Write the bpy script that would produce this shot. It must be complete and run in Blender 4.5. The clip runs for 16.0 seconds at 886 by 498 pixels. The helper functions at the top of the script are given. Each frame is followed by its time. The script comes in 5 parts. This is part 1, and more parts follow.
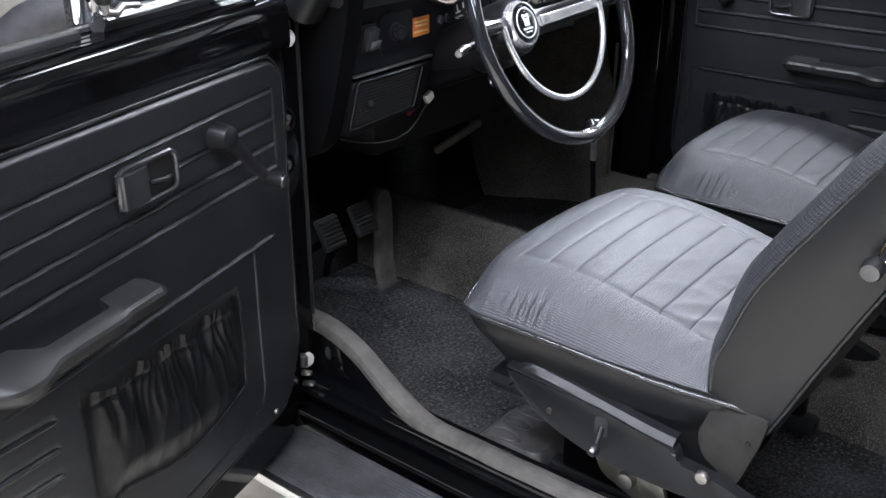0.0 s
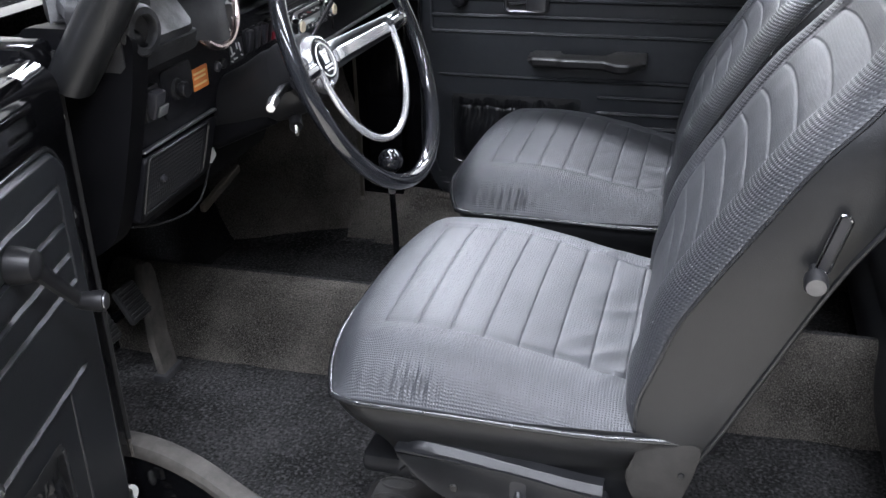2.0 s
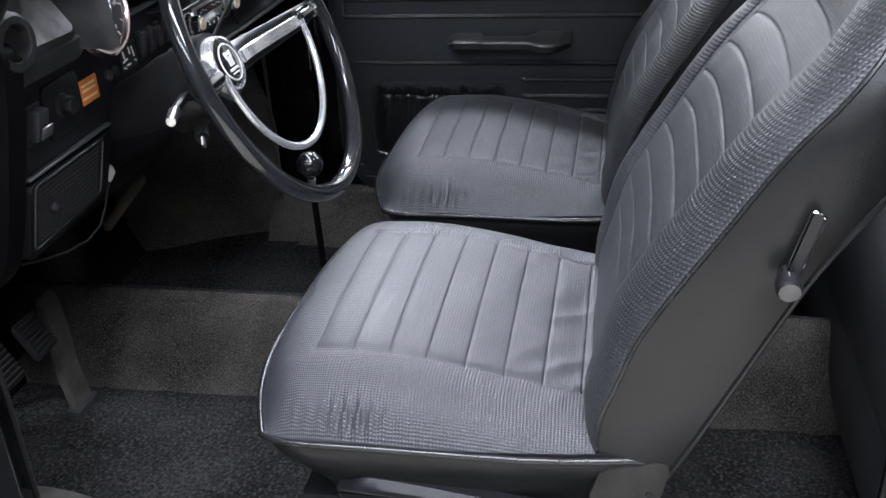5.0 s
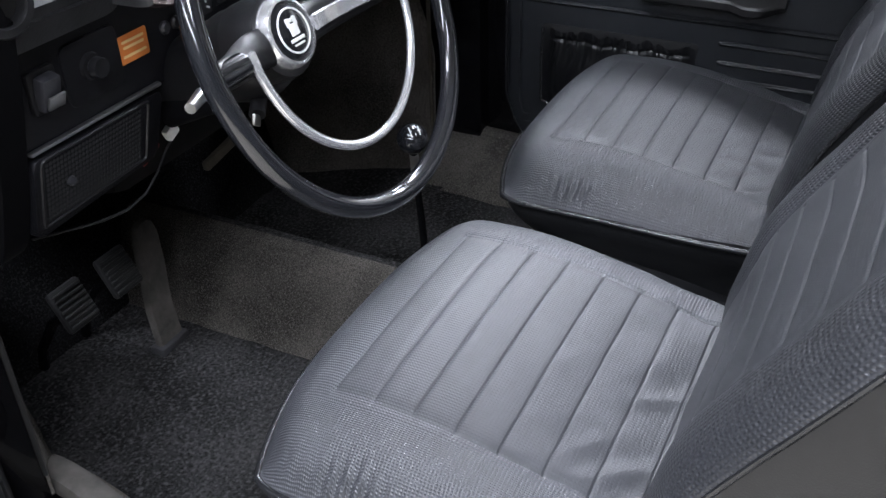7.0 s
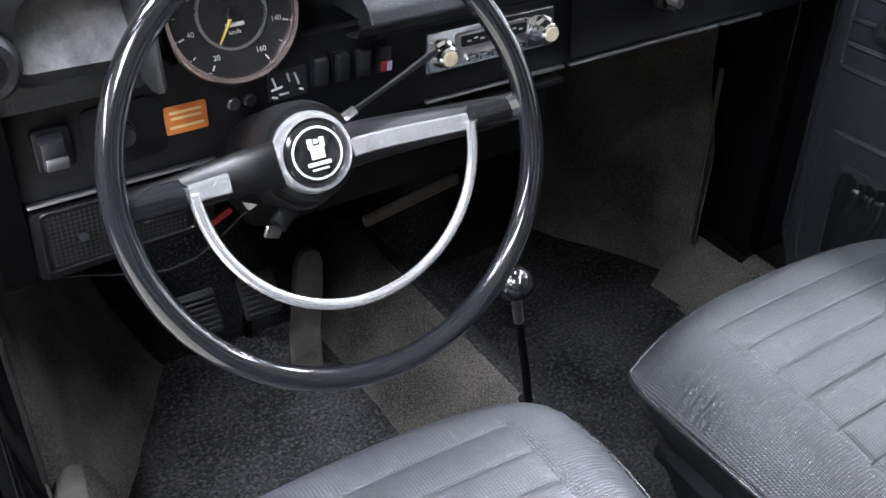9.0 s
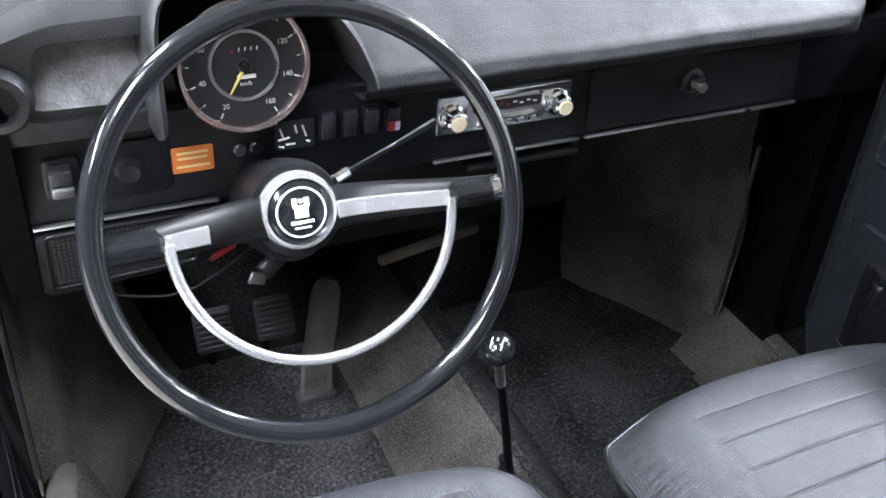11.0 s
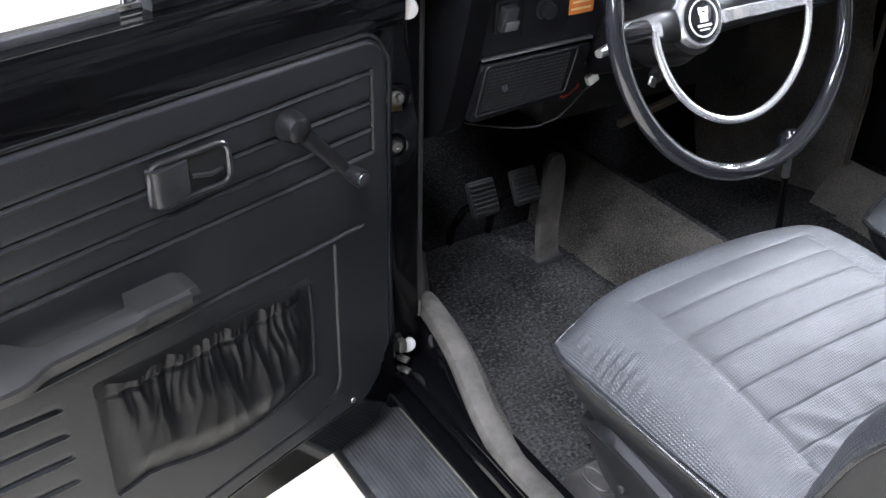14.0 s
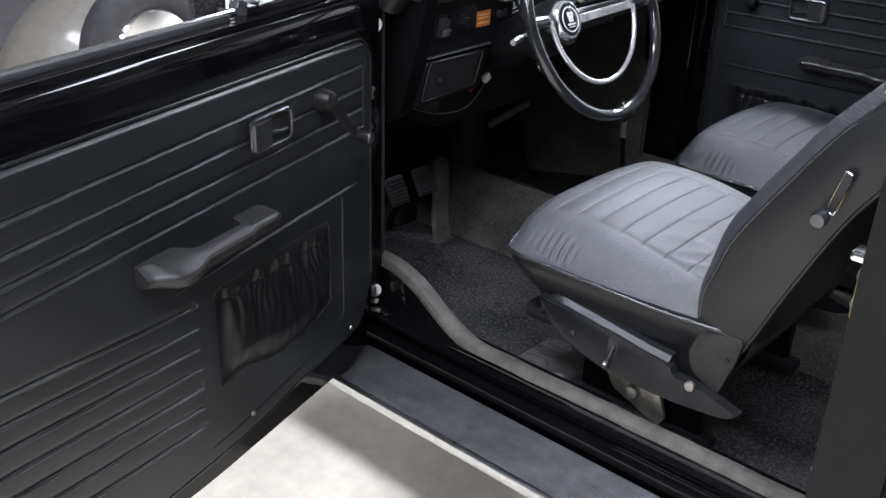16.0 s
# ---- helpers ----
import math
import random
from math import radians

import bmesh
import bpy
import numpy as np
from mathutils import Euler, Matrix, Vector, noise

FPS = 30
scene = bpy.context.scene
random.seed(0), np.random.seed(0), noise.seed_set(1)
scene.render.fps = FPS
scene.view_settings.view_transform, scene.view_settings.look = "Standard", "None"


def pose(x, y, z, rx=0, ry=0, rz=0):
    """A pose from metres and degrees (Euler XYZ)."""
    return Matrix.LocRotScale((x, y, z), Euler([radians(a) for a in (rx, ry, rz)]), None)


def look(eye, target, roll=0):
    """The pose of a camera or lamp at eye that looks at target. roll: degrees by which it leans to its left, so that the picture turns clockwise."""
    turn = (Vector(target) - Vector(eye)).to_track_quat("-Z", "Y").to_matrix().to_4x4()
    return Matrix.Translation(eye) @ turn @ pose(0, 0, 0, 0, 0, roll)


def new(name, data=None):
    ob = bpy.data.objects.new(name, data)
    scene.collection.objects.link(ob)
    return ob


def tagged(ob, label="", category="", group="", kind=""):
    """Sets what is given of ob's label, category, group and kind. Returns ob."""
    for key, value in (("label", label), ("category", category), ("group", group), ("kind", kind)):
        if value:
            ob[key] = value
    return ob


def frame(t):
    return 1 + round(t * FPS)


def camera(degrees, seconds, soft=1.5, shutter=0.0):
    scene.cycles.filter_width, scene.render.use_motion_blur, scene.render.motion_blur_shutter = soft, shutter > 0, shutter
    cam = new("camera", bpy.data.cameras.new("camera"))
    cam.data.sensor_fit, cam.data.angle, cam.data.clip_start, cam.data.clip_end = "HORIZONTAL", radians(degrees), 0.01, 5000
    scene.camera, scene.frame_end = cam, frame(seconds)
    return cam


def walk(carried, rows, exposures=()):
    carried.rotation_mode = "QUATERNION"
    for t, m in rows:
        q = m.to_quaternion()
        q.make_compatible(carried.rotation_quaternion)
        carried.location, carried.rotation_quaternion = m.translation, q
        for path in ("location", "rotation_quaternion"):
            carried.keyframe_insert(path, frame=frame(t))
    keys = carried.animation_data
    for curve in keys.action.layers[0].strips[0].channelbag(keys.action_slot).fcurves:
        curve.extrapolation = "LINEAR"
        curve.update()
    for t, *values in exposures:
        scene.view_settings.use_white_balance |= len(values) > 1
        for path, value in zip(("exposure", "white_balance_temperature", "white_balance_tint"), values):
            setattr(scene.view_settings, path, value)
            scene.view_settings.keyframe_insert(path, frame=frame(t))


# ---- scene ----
cam = camera(49.1, 16.0)
PATH = [
    (0, (-1.451, -0.804, 1.253), (-0.023, 0.318, 0.414), 0.3),
    (0.5, (-1.436, -0.725, 1.253), (0.064, 0.282, 0.394), -0.7),
    (1, (-1.412, -0.659, 1.245), (0.159, 0.224, 0.378), -1.9),
    (1.5, (-1.405, -0.561, 1.263), (0.244, 0.129, 0.366), -1.4),
    (2, (-1.399, -0.494, 1.269), (0.337, 0.014, 0.415), -1.5),
    (2.5, (-1.4, -0.432, 1.282), (0.415, -0.111, 0.506), -1.4),
    (3, (-1.389, -0.386, 1.299), (0.48, -0.23, 0.605), -2.0),
    (3.5, (-1.377, -0.361, 1.303), (0.51, -0.291, 0.644), -1.9),
    (4, (-1.368, -0.37, 1.294), (0.505, -0.279, 0.598), -1.6),
    (4.5, (-1.346, -0.403, 1.283), (0.479, -0.208, 0.489), -1.6),
    (5, (-1.29, -0.456, 1.262), (0.46, -0.103, 0.359), -3.1),
    (5.2, (-1.266, -0.473, 1.258), (0.451, -0.062, 0.319), -3.6),
    (7.3, (-0.905, -0.569, 1.305), (0.506, 0.294, 0.182), -1.2),
    (7.5, (-0.851, -0.589, 1.311), (0.497, 0.353, 0.172), -1.0),
    (8, (-0.73, -0.634, 1.309), (0.458, 0.512, 0.179), -1.0),
    (8.5, (-0.624, -0.663, 1.332), (0.404, 0.622, 0.195), -0.3),
    (9, (-0.52, -0.676, 1.359), (0.36, 0.717, 0.225), 0.6),
    (9.2, (-0.484, -0.678, 1.379), (0.343, 0.738, 0.235), 1.2),
    (11.3, (-0.43, -0.711, 1.425), (0.306, 0.767, 0.296), 4.1),
    (11.5, (-0.47, -0.697, 1.415), (0.305, 0.755, 0.28), 4.8),
    (12, (-0.586, -0.725, 1.404), (0.2, 0.724, 0.271), 4.0),
    (12.5, (-0.697, -0.755, 1.418), (0.027, 0.7, 0.252), 3.1),
    (13, (-0.837, -0.73, 1.389), (-0.088, 0.724, 0.238), 2.1),
    (13.5, (-0.978, -0.729, 1.372), (-0.142, 0.689, 0.236), 2.6),
    (14, (-1.109, -0.794, 1.347), (-0.193, 0.618, 0.266), 1.5),
    (14.5, (-1.24, -0.859, 1.337), (-0.236, 0.526, 0.301), 0.8),
    (15, (-1.398, -0.932, 1.333), (-0.282, 0.408, 0.353), 0.8),
    (15.5, (-1.552, -0.976, 1.337), (-0.317, 0.293, 0.407), 1.7),
    (16, (-1.711, -0.999, 1.33), (-0.349, 0.184, 0.467), 1.9),
]
walk(cam, [(t, look(eye, target, roll)) for t, eye, target, roll in PATH], exposures=[(0.0, 0.05), (1.0, 0.2), (2.0, 0.2), (3.0, 0.1), (3.5, -0.15), (5.0, -0.15), (7.5, 0.02), (9.0, 0.6), (11.5, 1.0), (13.0, 0.92), (14.5, 0.25), (16.0, -0.25)])

# ---- world and light: a white hall with unseen, assumed rows of ceiling lights ----
world = bpy.data.worlds.new("hall")
scene.world = world
world.use_nodes = True
world.node_tree.nodes["Background"].inputs[0].default_value = (0.9, 0.95, 1.0, 1)
world.node_tree.nodes["Background"].inputs[1].default_value = 0.06
LAMP = 40.0


# ---- small tools ----
def V(*a):
    return Vector(a)


def finish(name, me, mat, parent=None, label="", sharp=38):
    me.materials.append(mat)
    me.polygons.foreach_set("use_smooth", [True] * len(me.polygons))
    me.set_sharp_from_angle(angle=radians(sharp))
    ob = new(name, me)
    if parent is not None:
        ob.parent = parent
        ob.matrix_parent_inverse = parent.matrix_basis.inverted()
    if label:
        ob["label"] = label
    return ob


def part(name, bm, mat, parent=None, label="", sharp=38):
    bmesh.ops.recalc_face_normals(bm, faces=bm.faces)
    me = bpy.data.meshes.new(name)
    bm.to_mesh(me)
    bm.free()
    return finish(name, me, mat, parent, label, sharp)


def thing(name, at, label, category, group="", kind=""):
    ob = new(name)
    ob.empty_display_size = 0.05
    ob.matrix_basis = Matrix.Translation(at)
    return tagged(ob, label, category, group, kind)


def sheet(name, fn, us, vs, mat, parent=None, label="", wrap=False, sharp=60):
    """A surface fn(u, v) -> place over the steps us and vs, with u, v in metres as its UV."""
    nu, nv = len(us), len(vs)
    co = [tuple(fn(u, v)) for u in us for v in vs]
    fs = []
    for i in range(nu if wrap else nu - 1):
        for j in range(nv - 1):
            a, b = i * nv + j, ((i + 1) % nu) * nv + j
            fs.append((a, b, b + 1, a + 1))
    me = bpy.data.meshes.new(name)
    me.from_pydata(co, [], fs)
    uv = me.uv_layers.new(name="UVMap")
    flat = [(u, v) for u in us for v in vs]
    idx = [l.vertex_index for l in me.loops]
    uv.data.foreach_set("uv", [c for k in idx for c in flat[k]])
    return finish(name, me, mat, parent, label, sharp)


def steps(a, b, n):
    return [a + (b - a) * i / n for i in range(n + 1)]


def fine(a, b, step, marks, w=0.004, k=4):
    """Even steps from a to b with extra steps round the marks."""
    s = set(round(x, 5) for x in steps(a, b, max(1, round((b - a) / step))))
    for m in marks:
        for i in range(-k, k + 1):
            x = round(m + w * i / k, 5)
            if a < x < b:
                s.add(x)
    return sorted(s)


def smooth(x, a=0.0, b=1.0):
    x = min(1, max(0, (x - a) / (b - a)))
    return x * x * (3 - 2 * x)


def add_box(bm, c, s, bev=0.003, m=None, seg=2):
    g = bmesh.ops.create_cube(bm, size=1)
    vs = g["verts"]
    for v in vs:
        v.co = Vector((v.co.x * s[0], v.co.y * s[1], v.co.z * s[2]))
    if bev:
        es = list({e for v in vs for e in v.link_edges})
        r = bmesh.ops.bevel(bm, geom=es, offset=min(bev, min(s) * 0.45), segments=seg, profile=0.5, affect="EDGES")
        vs = list({v for f in r["faces"] for v in f.verts} | {v for v in vs if v.is_valid})
    mm = Matrix.Translation(c) @ (m if m is not None else Matrix.Identity(4))
    bmesh.ops.transform(bm, matrix=mm, verts=vs)
    return bm


def box(c, s, bev=0.003, m=None, seg=2):
    return add_box(bmesh.new(), c, s, bev, m, seg)


def add_tube(bm, pts, r, n=10, closed=False, caps=True, flat=1.0, up=None):
    """A round bar along pts; r is one radius or one for each point; flat squeezes it along its second axis."""
    pts = [Vector(p) for p in pts]
    rs = r if isinstance(r, (list, tuple)) else [r] * len(pts)
    rings, last = [], None
    m = len(pts)
    for i, p in enumerate(pts):
        a = pts[(i - 1) % m] if closed or i > 0 else p
        b = pts[(i + 1) % m] if closed or i < m - 1 else p
        t = (b - a).normalized()
        if last is None:
            ref = Vector(up) if up is not None else (Vector((0, 0, 1)) if abs(t.z) < 0.9 else Vector((1, 0, 0)))
            x = (ref - t * ref.dot(t)).normalized()
        else:
            x = (last - t * last.dot(t)).normalized()
        last = x
        y = t.cross(x)
        rings.append([bm.verts.new(p + (x * math.cos(k * math.tau / n) + y * flat * math.sin(k * math.tau / n)) * rs[i]) for k in range(n)])
    for i in range(m if closed else m - 1):
        a, b = rings[i], rings[(i + 1) % m]
        for k in range(n):
            bm.faces.new((a[k], a[(k + 1) % n], b[(k + 1) % n], b[k]))
    if caps and not closed:
        bm.faces.new(rings[0]), bm.faces.new(rings[-1])
    return bm


def tube(pts, r, n=10, closed=False, caps=True, flat=1.0, up=None):
    return add_tube(bmesh.new(), pts, r, n, closed, caps, flat, up)


def add_lathe(bm, prof, m, n=24):
    """prof: (radius, height) pairs turned round the z axis of the pose m."""
    rings = []
    for r, h in prof:
        rings.append([bm.verts.new(m @ Vector((max(r, 1e-4) * math.cos(k * math.tau / n), max(r, 1e-4) * math.sin(k * math.tau / n), h))) for k in range(n)])
    for a, b in zip(rings, rings[1:]):
        for k in range(n):
            bm.faces.new((a[k], a[(k + 1) % n], b[(k + 1) % n], b[k]))
    bm.faces.new(rings[0]), bm.faces.new(rings[-1])
    return bm


def lathe(prof, m, n=24):
    return add_lathe(bmesh.new(), prof, m, n)


def add_slab(bm, poly, place, t, bev=0.0):
    """A flat plate: poly in the plane of place(a, b, depth), t thick."""
    lo = [bm.verts.new(place(a, b, 0)) for a, b in poly]
    hi = [bm.verts.new(place(a, b, t)) for a, b in poly]
    n = len(poly)
    top = bm.faces.new(hi)
    bm.faces.new(lo[::-1])
    for i in range(n):
        bm.faces.new((lo[i], lo[(i + 1) % n], hi[(i + 1) % n], hi[i]))
    if bev:
        bmesh.ops.bevel(bm, geom=list(top.edges), offset=bev, segments=2, profile=0.5, affect="EDGES")
    return bm


def slab(poly, place, t, bev=0.0):
    return add_slab(bmesh.new(), poly, place, t, bev)


def add_loft(bm, rings, caps=True, closed=True):
    rs = [[bm.verts.new(p) for p in ring] for ring in rings]
    n = len(rs[0])
    for a, b in zip(rs, rs[1:]):
        for k in range(n if closed else n - 1):
            bm.faces.new((a[k], a[(k + 1) % n], b[(k + 1) % n], b[k]))
    if caps and closed:
        bm.faces.new(rs[0]), bm.faces.new(rs[-1])
    return bm


def loft(rings, caps=True, closed=True):
    return add_loft(bmesh.new(), rings, caps, closed)


def rounded(w, h, r, n=5, cx=0.0, cy=0.0):
    """A rounded rectangle as points."""
    out = []
    for sx, sy, a0 in ((1, 1, 0), (-1, 1, 90), (-1, -1, 180), (1, -1, 270)):
        for i in range(n + 1):
            a = radians(a0 + 90 * i / n)
            out.append((cx + sx * (w / 2 - r) + r * math.cos(a), cy + sy * (h / 2 - r) + r * math.sin(a)))
    return out


def round_poly(pts, r, n=4):
    """A polygon with its corners rounded; r is one radius or one for each corner."""
    out, m = [], len(pts)
    for i in range(m):
        p, a, b = Vector(pts[i]), Vector(pts[i - 1]), Vector(pts[(i + 1) % m])
        rr = r[i] if isinstance(r, (list, tuple)) else r
        da, db = (a - p), (b - p)
        k = min(rr, da.length * 0.45, db.length * 0.45)
        s, e = p + da.normalized() * k, p + db.normalized() * k
        for j in range(n + 1):
            t = j / n
            q = s * (1 - t) ** 2 + p * (2 * t * (1 - t)) + e * t * t
            out.append((q.x, q.y))
    return out


# ---- materials ----
def material(name, color, rough=0.5, metal=0.0, spec=0.5, coat=0.0):
    m = bpy.data.materials.new(name)
    m.use_nodes = True
    b = m.node_tree.nodes["Principled BSDF"]
    b.inputs["Base Color"].default_value = (*color, 1)
    b.inputs["Roughness"].default_value = rough
    b.inputs["Metallic"].default_value = metal
    b.inputs["Specular IOR Level"].default_value = spec
    b.inputs["Coat Weight"].default_value = coat
    b.inputs["Coat Roughness"].default_value = 0.03
    return m, m.node_tree, b


def node(nt, kind, **kw):
    n = nt.nodes.new(kind)
    for k, v in kw.items():
        if k == "op":
            n.operation = v
        elif k == "ins":
            for i, x in v.items():
                n.inputs[i].default_value = x
        elif k == "bands":
            n.bands_direction = v
        elif k == "blend":
            n.blend_type = v
    return n


def coords(nt, out="Object"):
    return nt.nodes.new("ShaderNodeTexCoord").outputs[out]


def vary(nt, b, color, amount, scale, detail=6.0, src=None, stain=0.0, stain_scale=4.0):
    """Base colour with grain at one scale and stains at another."""
    src = src if src is not None else coords(nt)
    n = node(nt, "ShaderNodeTexNoise", ins={"Scale": scale, "Detail": detail, "Roughness": 0.65})
    nt.links.new(src, n.inputs["Vector"])
    ramp = nt.nodes.new("ShaderNodeValToRGB")
    lo, hi = max(0, 1 - amount), 1 + amount
    ramp.color_ramp.elements[0].position, ramp.color_ramp.elements[1].position = 0.3, 0.7
    ramp.color_ramp.elements[0].color = (*[c * lo for c in color], 1)
    ramp.color_ramp.elements[1].color = (*[min(1, c * hi) for c in color], 1)
    nt.links.new(n.outputs["Fac"], ramp.inputs["Fac"])
    out = ramp.outputs["Color"]
    if stain:
        s = node(nt, "ShaderNodeTexNoise", ins={"Scale": stain_scale, "Detail": 4.0})
        nt.links.new(src, s.inputs["Vector"])
        mix = nt.nodes.new("ShaderNodeMix")
        mix.data_type, mix.blend_type = "RGBA", "MULTIPLY"
        rr = nt.nodes.new("ShaderNodeValToRGB")
        rr.color_ramp.elements[0].position, rr.color_ramp.elements[1].position = 0.35, 0.65
        rr.color_ramp.elements[0].color = (1 - stain, 1 - stain, 1 - stain, 1)
        nt.links.new(s.outputs["Fac"], rr.inputs["Fac"])
        mix.inputs["Factor"].default_value = 1.0
        nt.links.new(out, mix.inputs["A"])
        nt.links.new(rr.outputs["Color"], mix.inputs["B"])
        out = mix.outputs["Result"]
    nt.links.new(out, b.inputs["Base Color"])
    return src


def bump(nt, b, height, strength, dist):
    n = node(nt, "ShaderNodeBump", ins={"Strength": strength, "Distance": dist})
    nt.links.new(height, n.inputs["Height"])
    nt.links.new(n.outputs["Normal"], b.inputs["Normal"])
    return n


def noise_height(nt, src, scale, detail=5.0):
    n = node(nt, "ShaderNodeTexNoise", ins={"Scale": scale, "Detail": detail, "Roughness": 0.6})
    nt.links.new(src, n.inputs["Vector"])
    return n.outputs["Fac"]


def rough_vary(nt, b, src, lo, hi, scale):
    n = node(nt, "ShaderNodeTexNoise", ins={"Scale": scale, "Detail": 4.0})
    nt.links.new(src, n.inputs["Vector"])
    r = node(nt, "ShaderNodeMapRange", ins={"To Min": lo, "To Max": hi})
    nt.links.new(n.outputs["Fac"], r.inputs["Value"])
    nt.links.new(r.outputs["Result"], b.inputs["Roughness"])


def leathercloth(name, color, rough, weave=0.0, pitch=0.004, spec=0.5):
    """Vinyl: fine grain, or a basket weave of the given pitch pressed into it."""
    m, nt, b = material(name, color, rough, spec=spec)
    src = vary(nt, b, color, 0.14, 60, stain=0.12, stain_scale=5)
    rough_vary(nt, b, src, rough - 0.06, rough + 0.08, 14)
    if weave:
        uv = coords(nt, "UV")
        hs = []
        for d in ("X", "Y"):
            w = node(nt, "ShaderNodeTexWave", bands=d, ins={"Scale": 0.314 / pitch, "Distortion": 0.0})
            nt.links.new(uv, w.inputs["Vector"])
            hs.append(w.outputs["Fac"])
        mul = node(nt, "ShaderNodeMath", op="MULTIPLY")
        nt.links.new(hs[0], mul.inputs[0])
        nt.links.new(hs[1], mul.inputs[1])
        n2 = noise_height(nt, src, 500, 2)
        add = node(nt, "ShaderNodeMath", op="MULTIPLY_ADD", ins={1: 0.06})
        nt.links.new(n2, add.inputs[0])
        nt.links.new(mul.outputs[0], add.inputs[2])
        bump(nt, b, add.outputs[0], weave, 0.0009)
    else:
        v = node(nt, "ShaderNodeTexVoronoi", ins={"Scale": 650.0})
        nt.links.new(src, v.inputs["Vector"])
        bump(nt, b, v.outputs["Distance"], 0.25, 0.0005)
    return m


def carpet(name, color, fleck, scale=420.0):
    m, nt, b = material(name, color, 1.0, spec=0.1)
    src = coords(nt)
    vary(nt, b, color, 0.75, scale, 3.0, src, stain=0.6, stain_scale=9)
    base = b.inputs["Base Color"].links[0].from_socket
    sp = node(nt, "ShaderNodeTexNoise", ins={"Scale": scale * 0.9, "Detail": 1.0})
    nt.links.new(src, sp.inputs["Vector"])
    r = nt.nodes.new("ShaderNodeValToRGB")
    r.color_ramp.elements[0].position, r.color_ramp.elements[1].position = 0.5, 0.76
    nt.links.new(sp.outputs["Fac"], r.inputs["Fac"])
    mix = nt.nodes.new("ShaderNodeMix")
    mix.data_type = "RGBA"
    nt.links.new(r.outputs["Color"], mix.inputs["Factor"])
    nt.links.new(base, mix.inputs["A"])
    mix.inputs["B"].default_value = (*fleck, 1)
    nt.links.new(mix.outputs["Result"], b.inputs["Base Color"])
    bump(nt, b, noise_height(nt, src, scale * 0.8, 4), 1.0, 0.0028)
    b.inputs["Sheen Weight"].default_value = 0.0
    return m


def painted(name, color, rough, grain=0.0, scale=300, coat=0.0, metal=0.0, spec=0.5, wear=0.15):
    m, nt, b = material(name, color, rough, metal, spec, coat)
    src = vary(nt, b, color, wear, 25)
    rough_vary(nt, b, src, max(0.02, rough * 0.8), min(1, rough * 1.3), 18)
    if grain:
        bump(nt, b, noise_height(nt, src, scale, 3), grain, 0.001)
    return m


SEAT = leathercloth("seat_vinyl_weave", (0.039, 0.041, 0.046), 0.47, 0.75, 0.0037, 0.7)
SEAT_BOLSTER = leathercloth("bolster_vinyl_weave", (0.028, 0.0293, 0.033), 0.43, 0.75, 0.0048, 0.68)
SEAT_FINE = leathercloth("seat_vinyl_fine", (0.031, 0.0325, 0.0365), 0.5, 0.3, 0.0036, 0.62)
SEAT_BACK = leathercloth("backrest_vinyl_fine", (0.031, 0.0325, 0.0365), 0.48, 0.1, 0.0036, 0.65)
VINYL = leathercloth("smooth_vinyl", (0.0085, 0.0088, 0.0094), 0.35, spec=0.4)
HEAD = leathercloth("headrest_vinyl", (0.032, 0.0335, 0.037), 0.4, spec=0.55)
PANEL = leathercloth("door_panel_vinyl", (0.0125, 0.0137, 0.0156), 0.33, spec=0.48)
PIPING = painted("piping", (0.016, 0.0165, 0.0175), 0.22, spec=0.6)
PAINT = painted("black_gloss_paint", (0.003, 0.003, 0.0035), 0.07, spec=0.32)
CRACKLE = painted("textured_black_dash", (0.0042, 0.0043, 0.0056), 0.42, 0.6, 900, spec=0.17)
PAD = painted("dash_padding", (0.022, 0.0223, 0.0234), 0.56, 0.6, 420, wear=0.5, spec=0.2)
TRIM = painted("dash_trim_vinyl", (0.014, 0.0142, 0.015), 0.34, 0.5, 420, wear=0.6, spec=0.5)
PLASTIC = painted("black_plastic", (0.0078, 0.0078, 0.0086), 0.34, 0.2, 600, spec=0.3)
ARM = painted("armrest_plastic", (0.0165, 0.0162, 0.016), 0.38, 0.25, 700, spec=0.4)
RIM = painted("wheel_rim", (0.011, 0.0115, 0.0135), 0.14, 0.04, 60, coat=0.45)
SATIN = painted("satin_metal", (0.1, 0.1, 0.104), 0.3, metal=0.9, wear=0.2)
RUBBER = painted("rubber", (0.025, 0.025, 0.027), 0.7, 0.5, 500, wear=0.3)
BOARD = painted("worn_board_rubber", (0.05, 0.051, 0.053), 0.5, 0.4, 300, wear=0.4)
SILLGREY = painted("sill_cover", (0.062, 0.057, 0.05), 0.7, 0.6, 400, wear=0.45)
CHROME = painted("chrome", (0.82, 0.83, 0.84), 0.13, metal=1.0, wear=0.08)
BRIGHT = material("satin_bright_metal", (0.78, 0.78, 0.79), 0.22, 0.78)[0]
OUTER = painted("outer_black_paint", (0.004, 0.004, 0.0045), 0.3, spec=0.03)
PILLAR = painted("pillar_black_paint", (0.003, 0.003, 0.0035), 0.1, spec=0.16)
ZINC = painted("pale_zinc", (0.42, 0.4, 0.33), 0.38, metal=0.9, wear=0.3)
STEEL = painted("dull_steel", (0.33, 0.32, 0.3), 0.4, 0.2, 300, metal=1.0, wear=0.3)
BRASS = painted("yellow_zinc", (0.55, 0.43, 0.2), 0.3, metal=1.0, wear=0.3)
FRAME = painted("seat_frame_paint", (0.0105, 0.0108, 0.0117), 0.34, 0.15, 400, wear=0.3, spec=0.24)
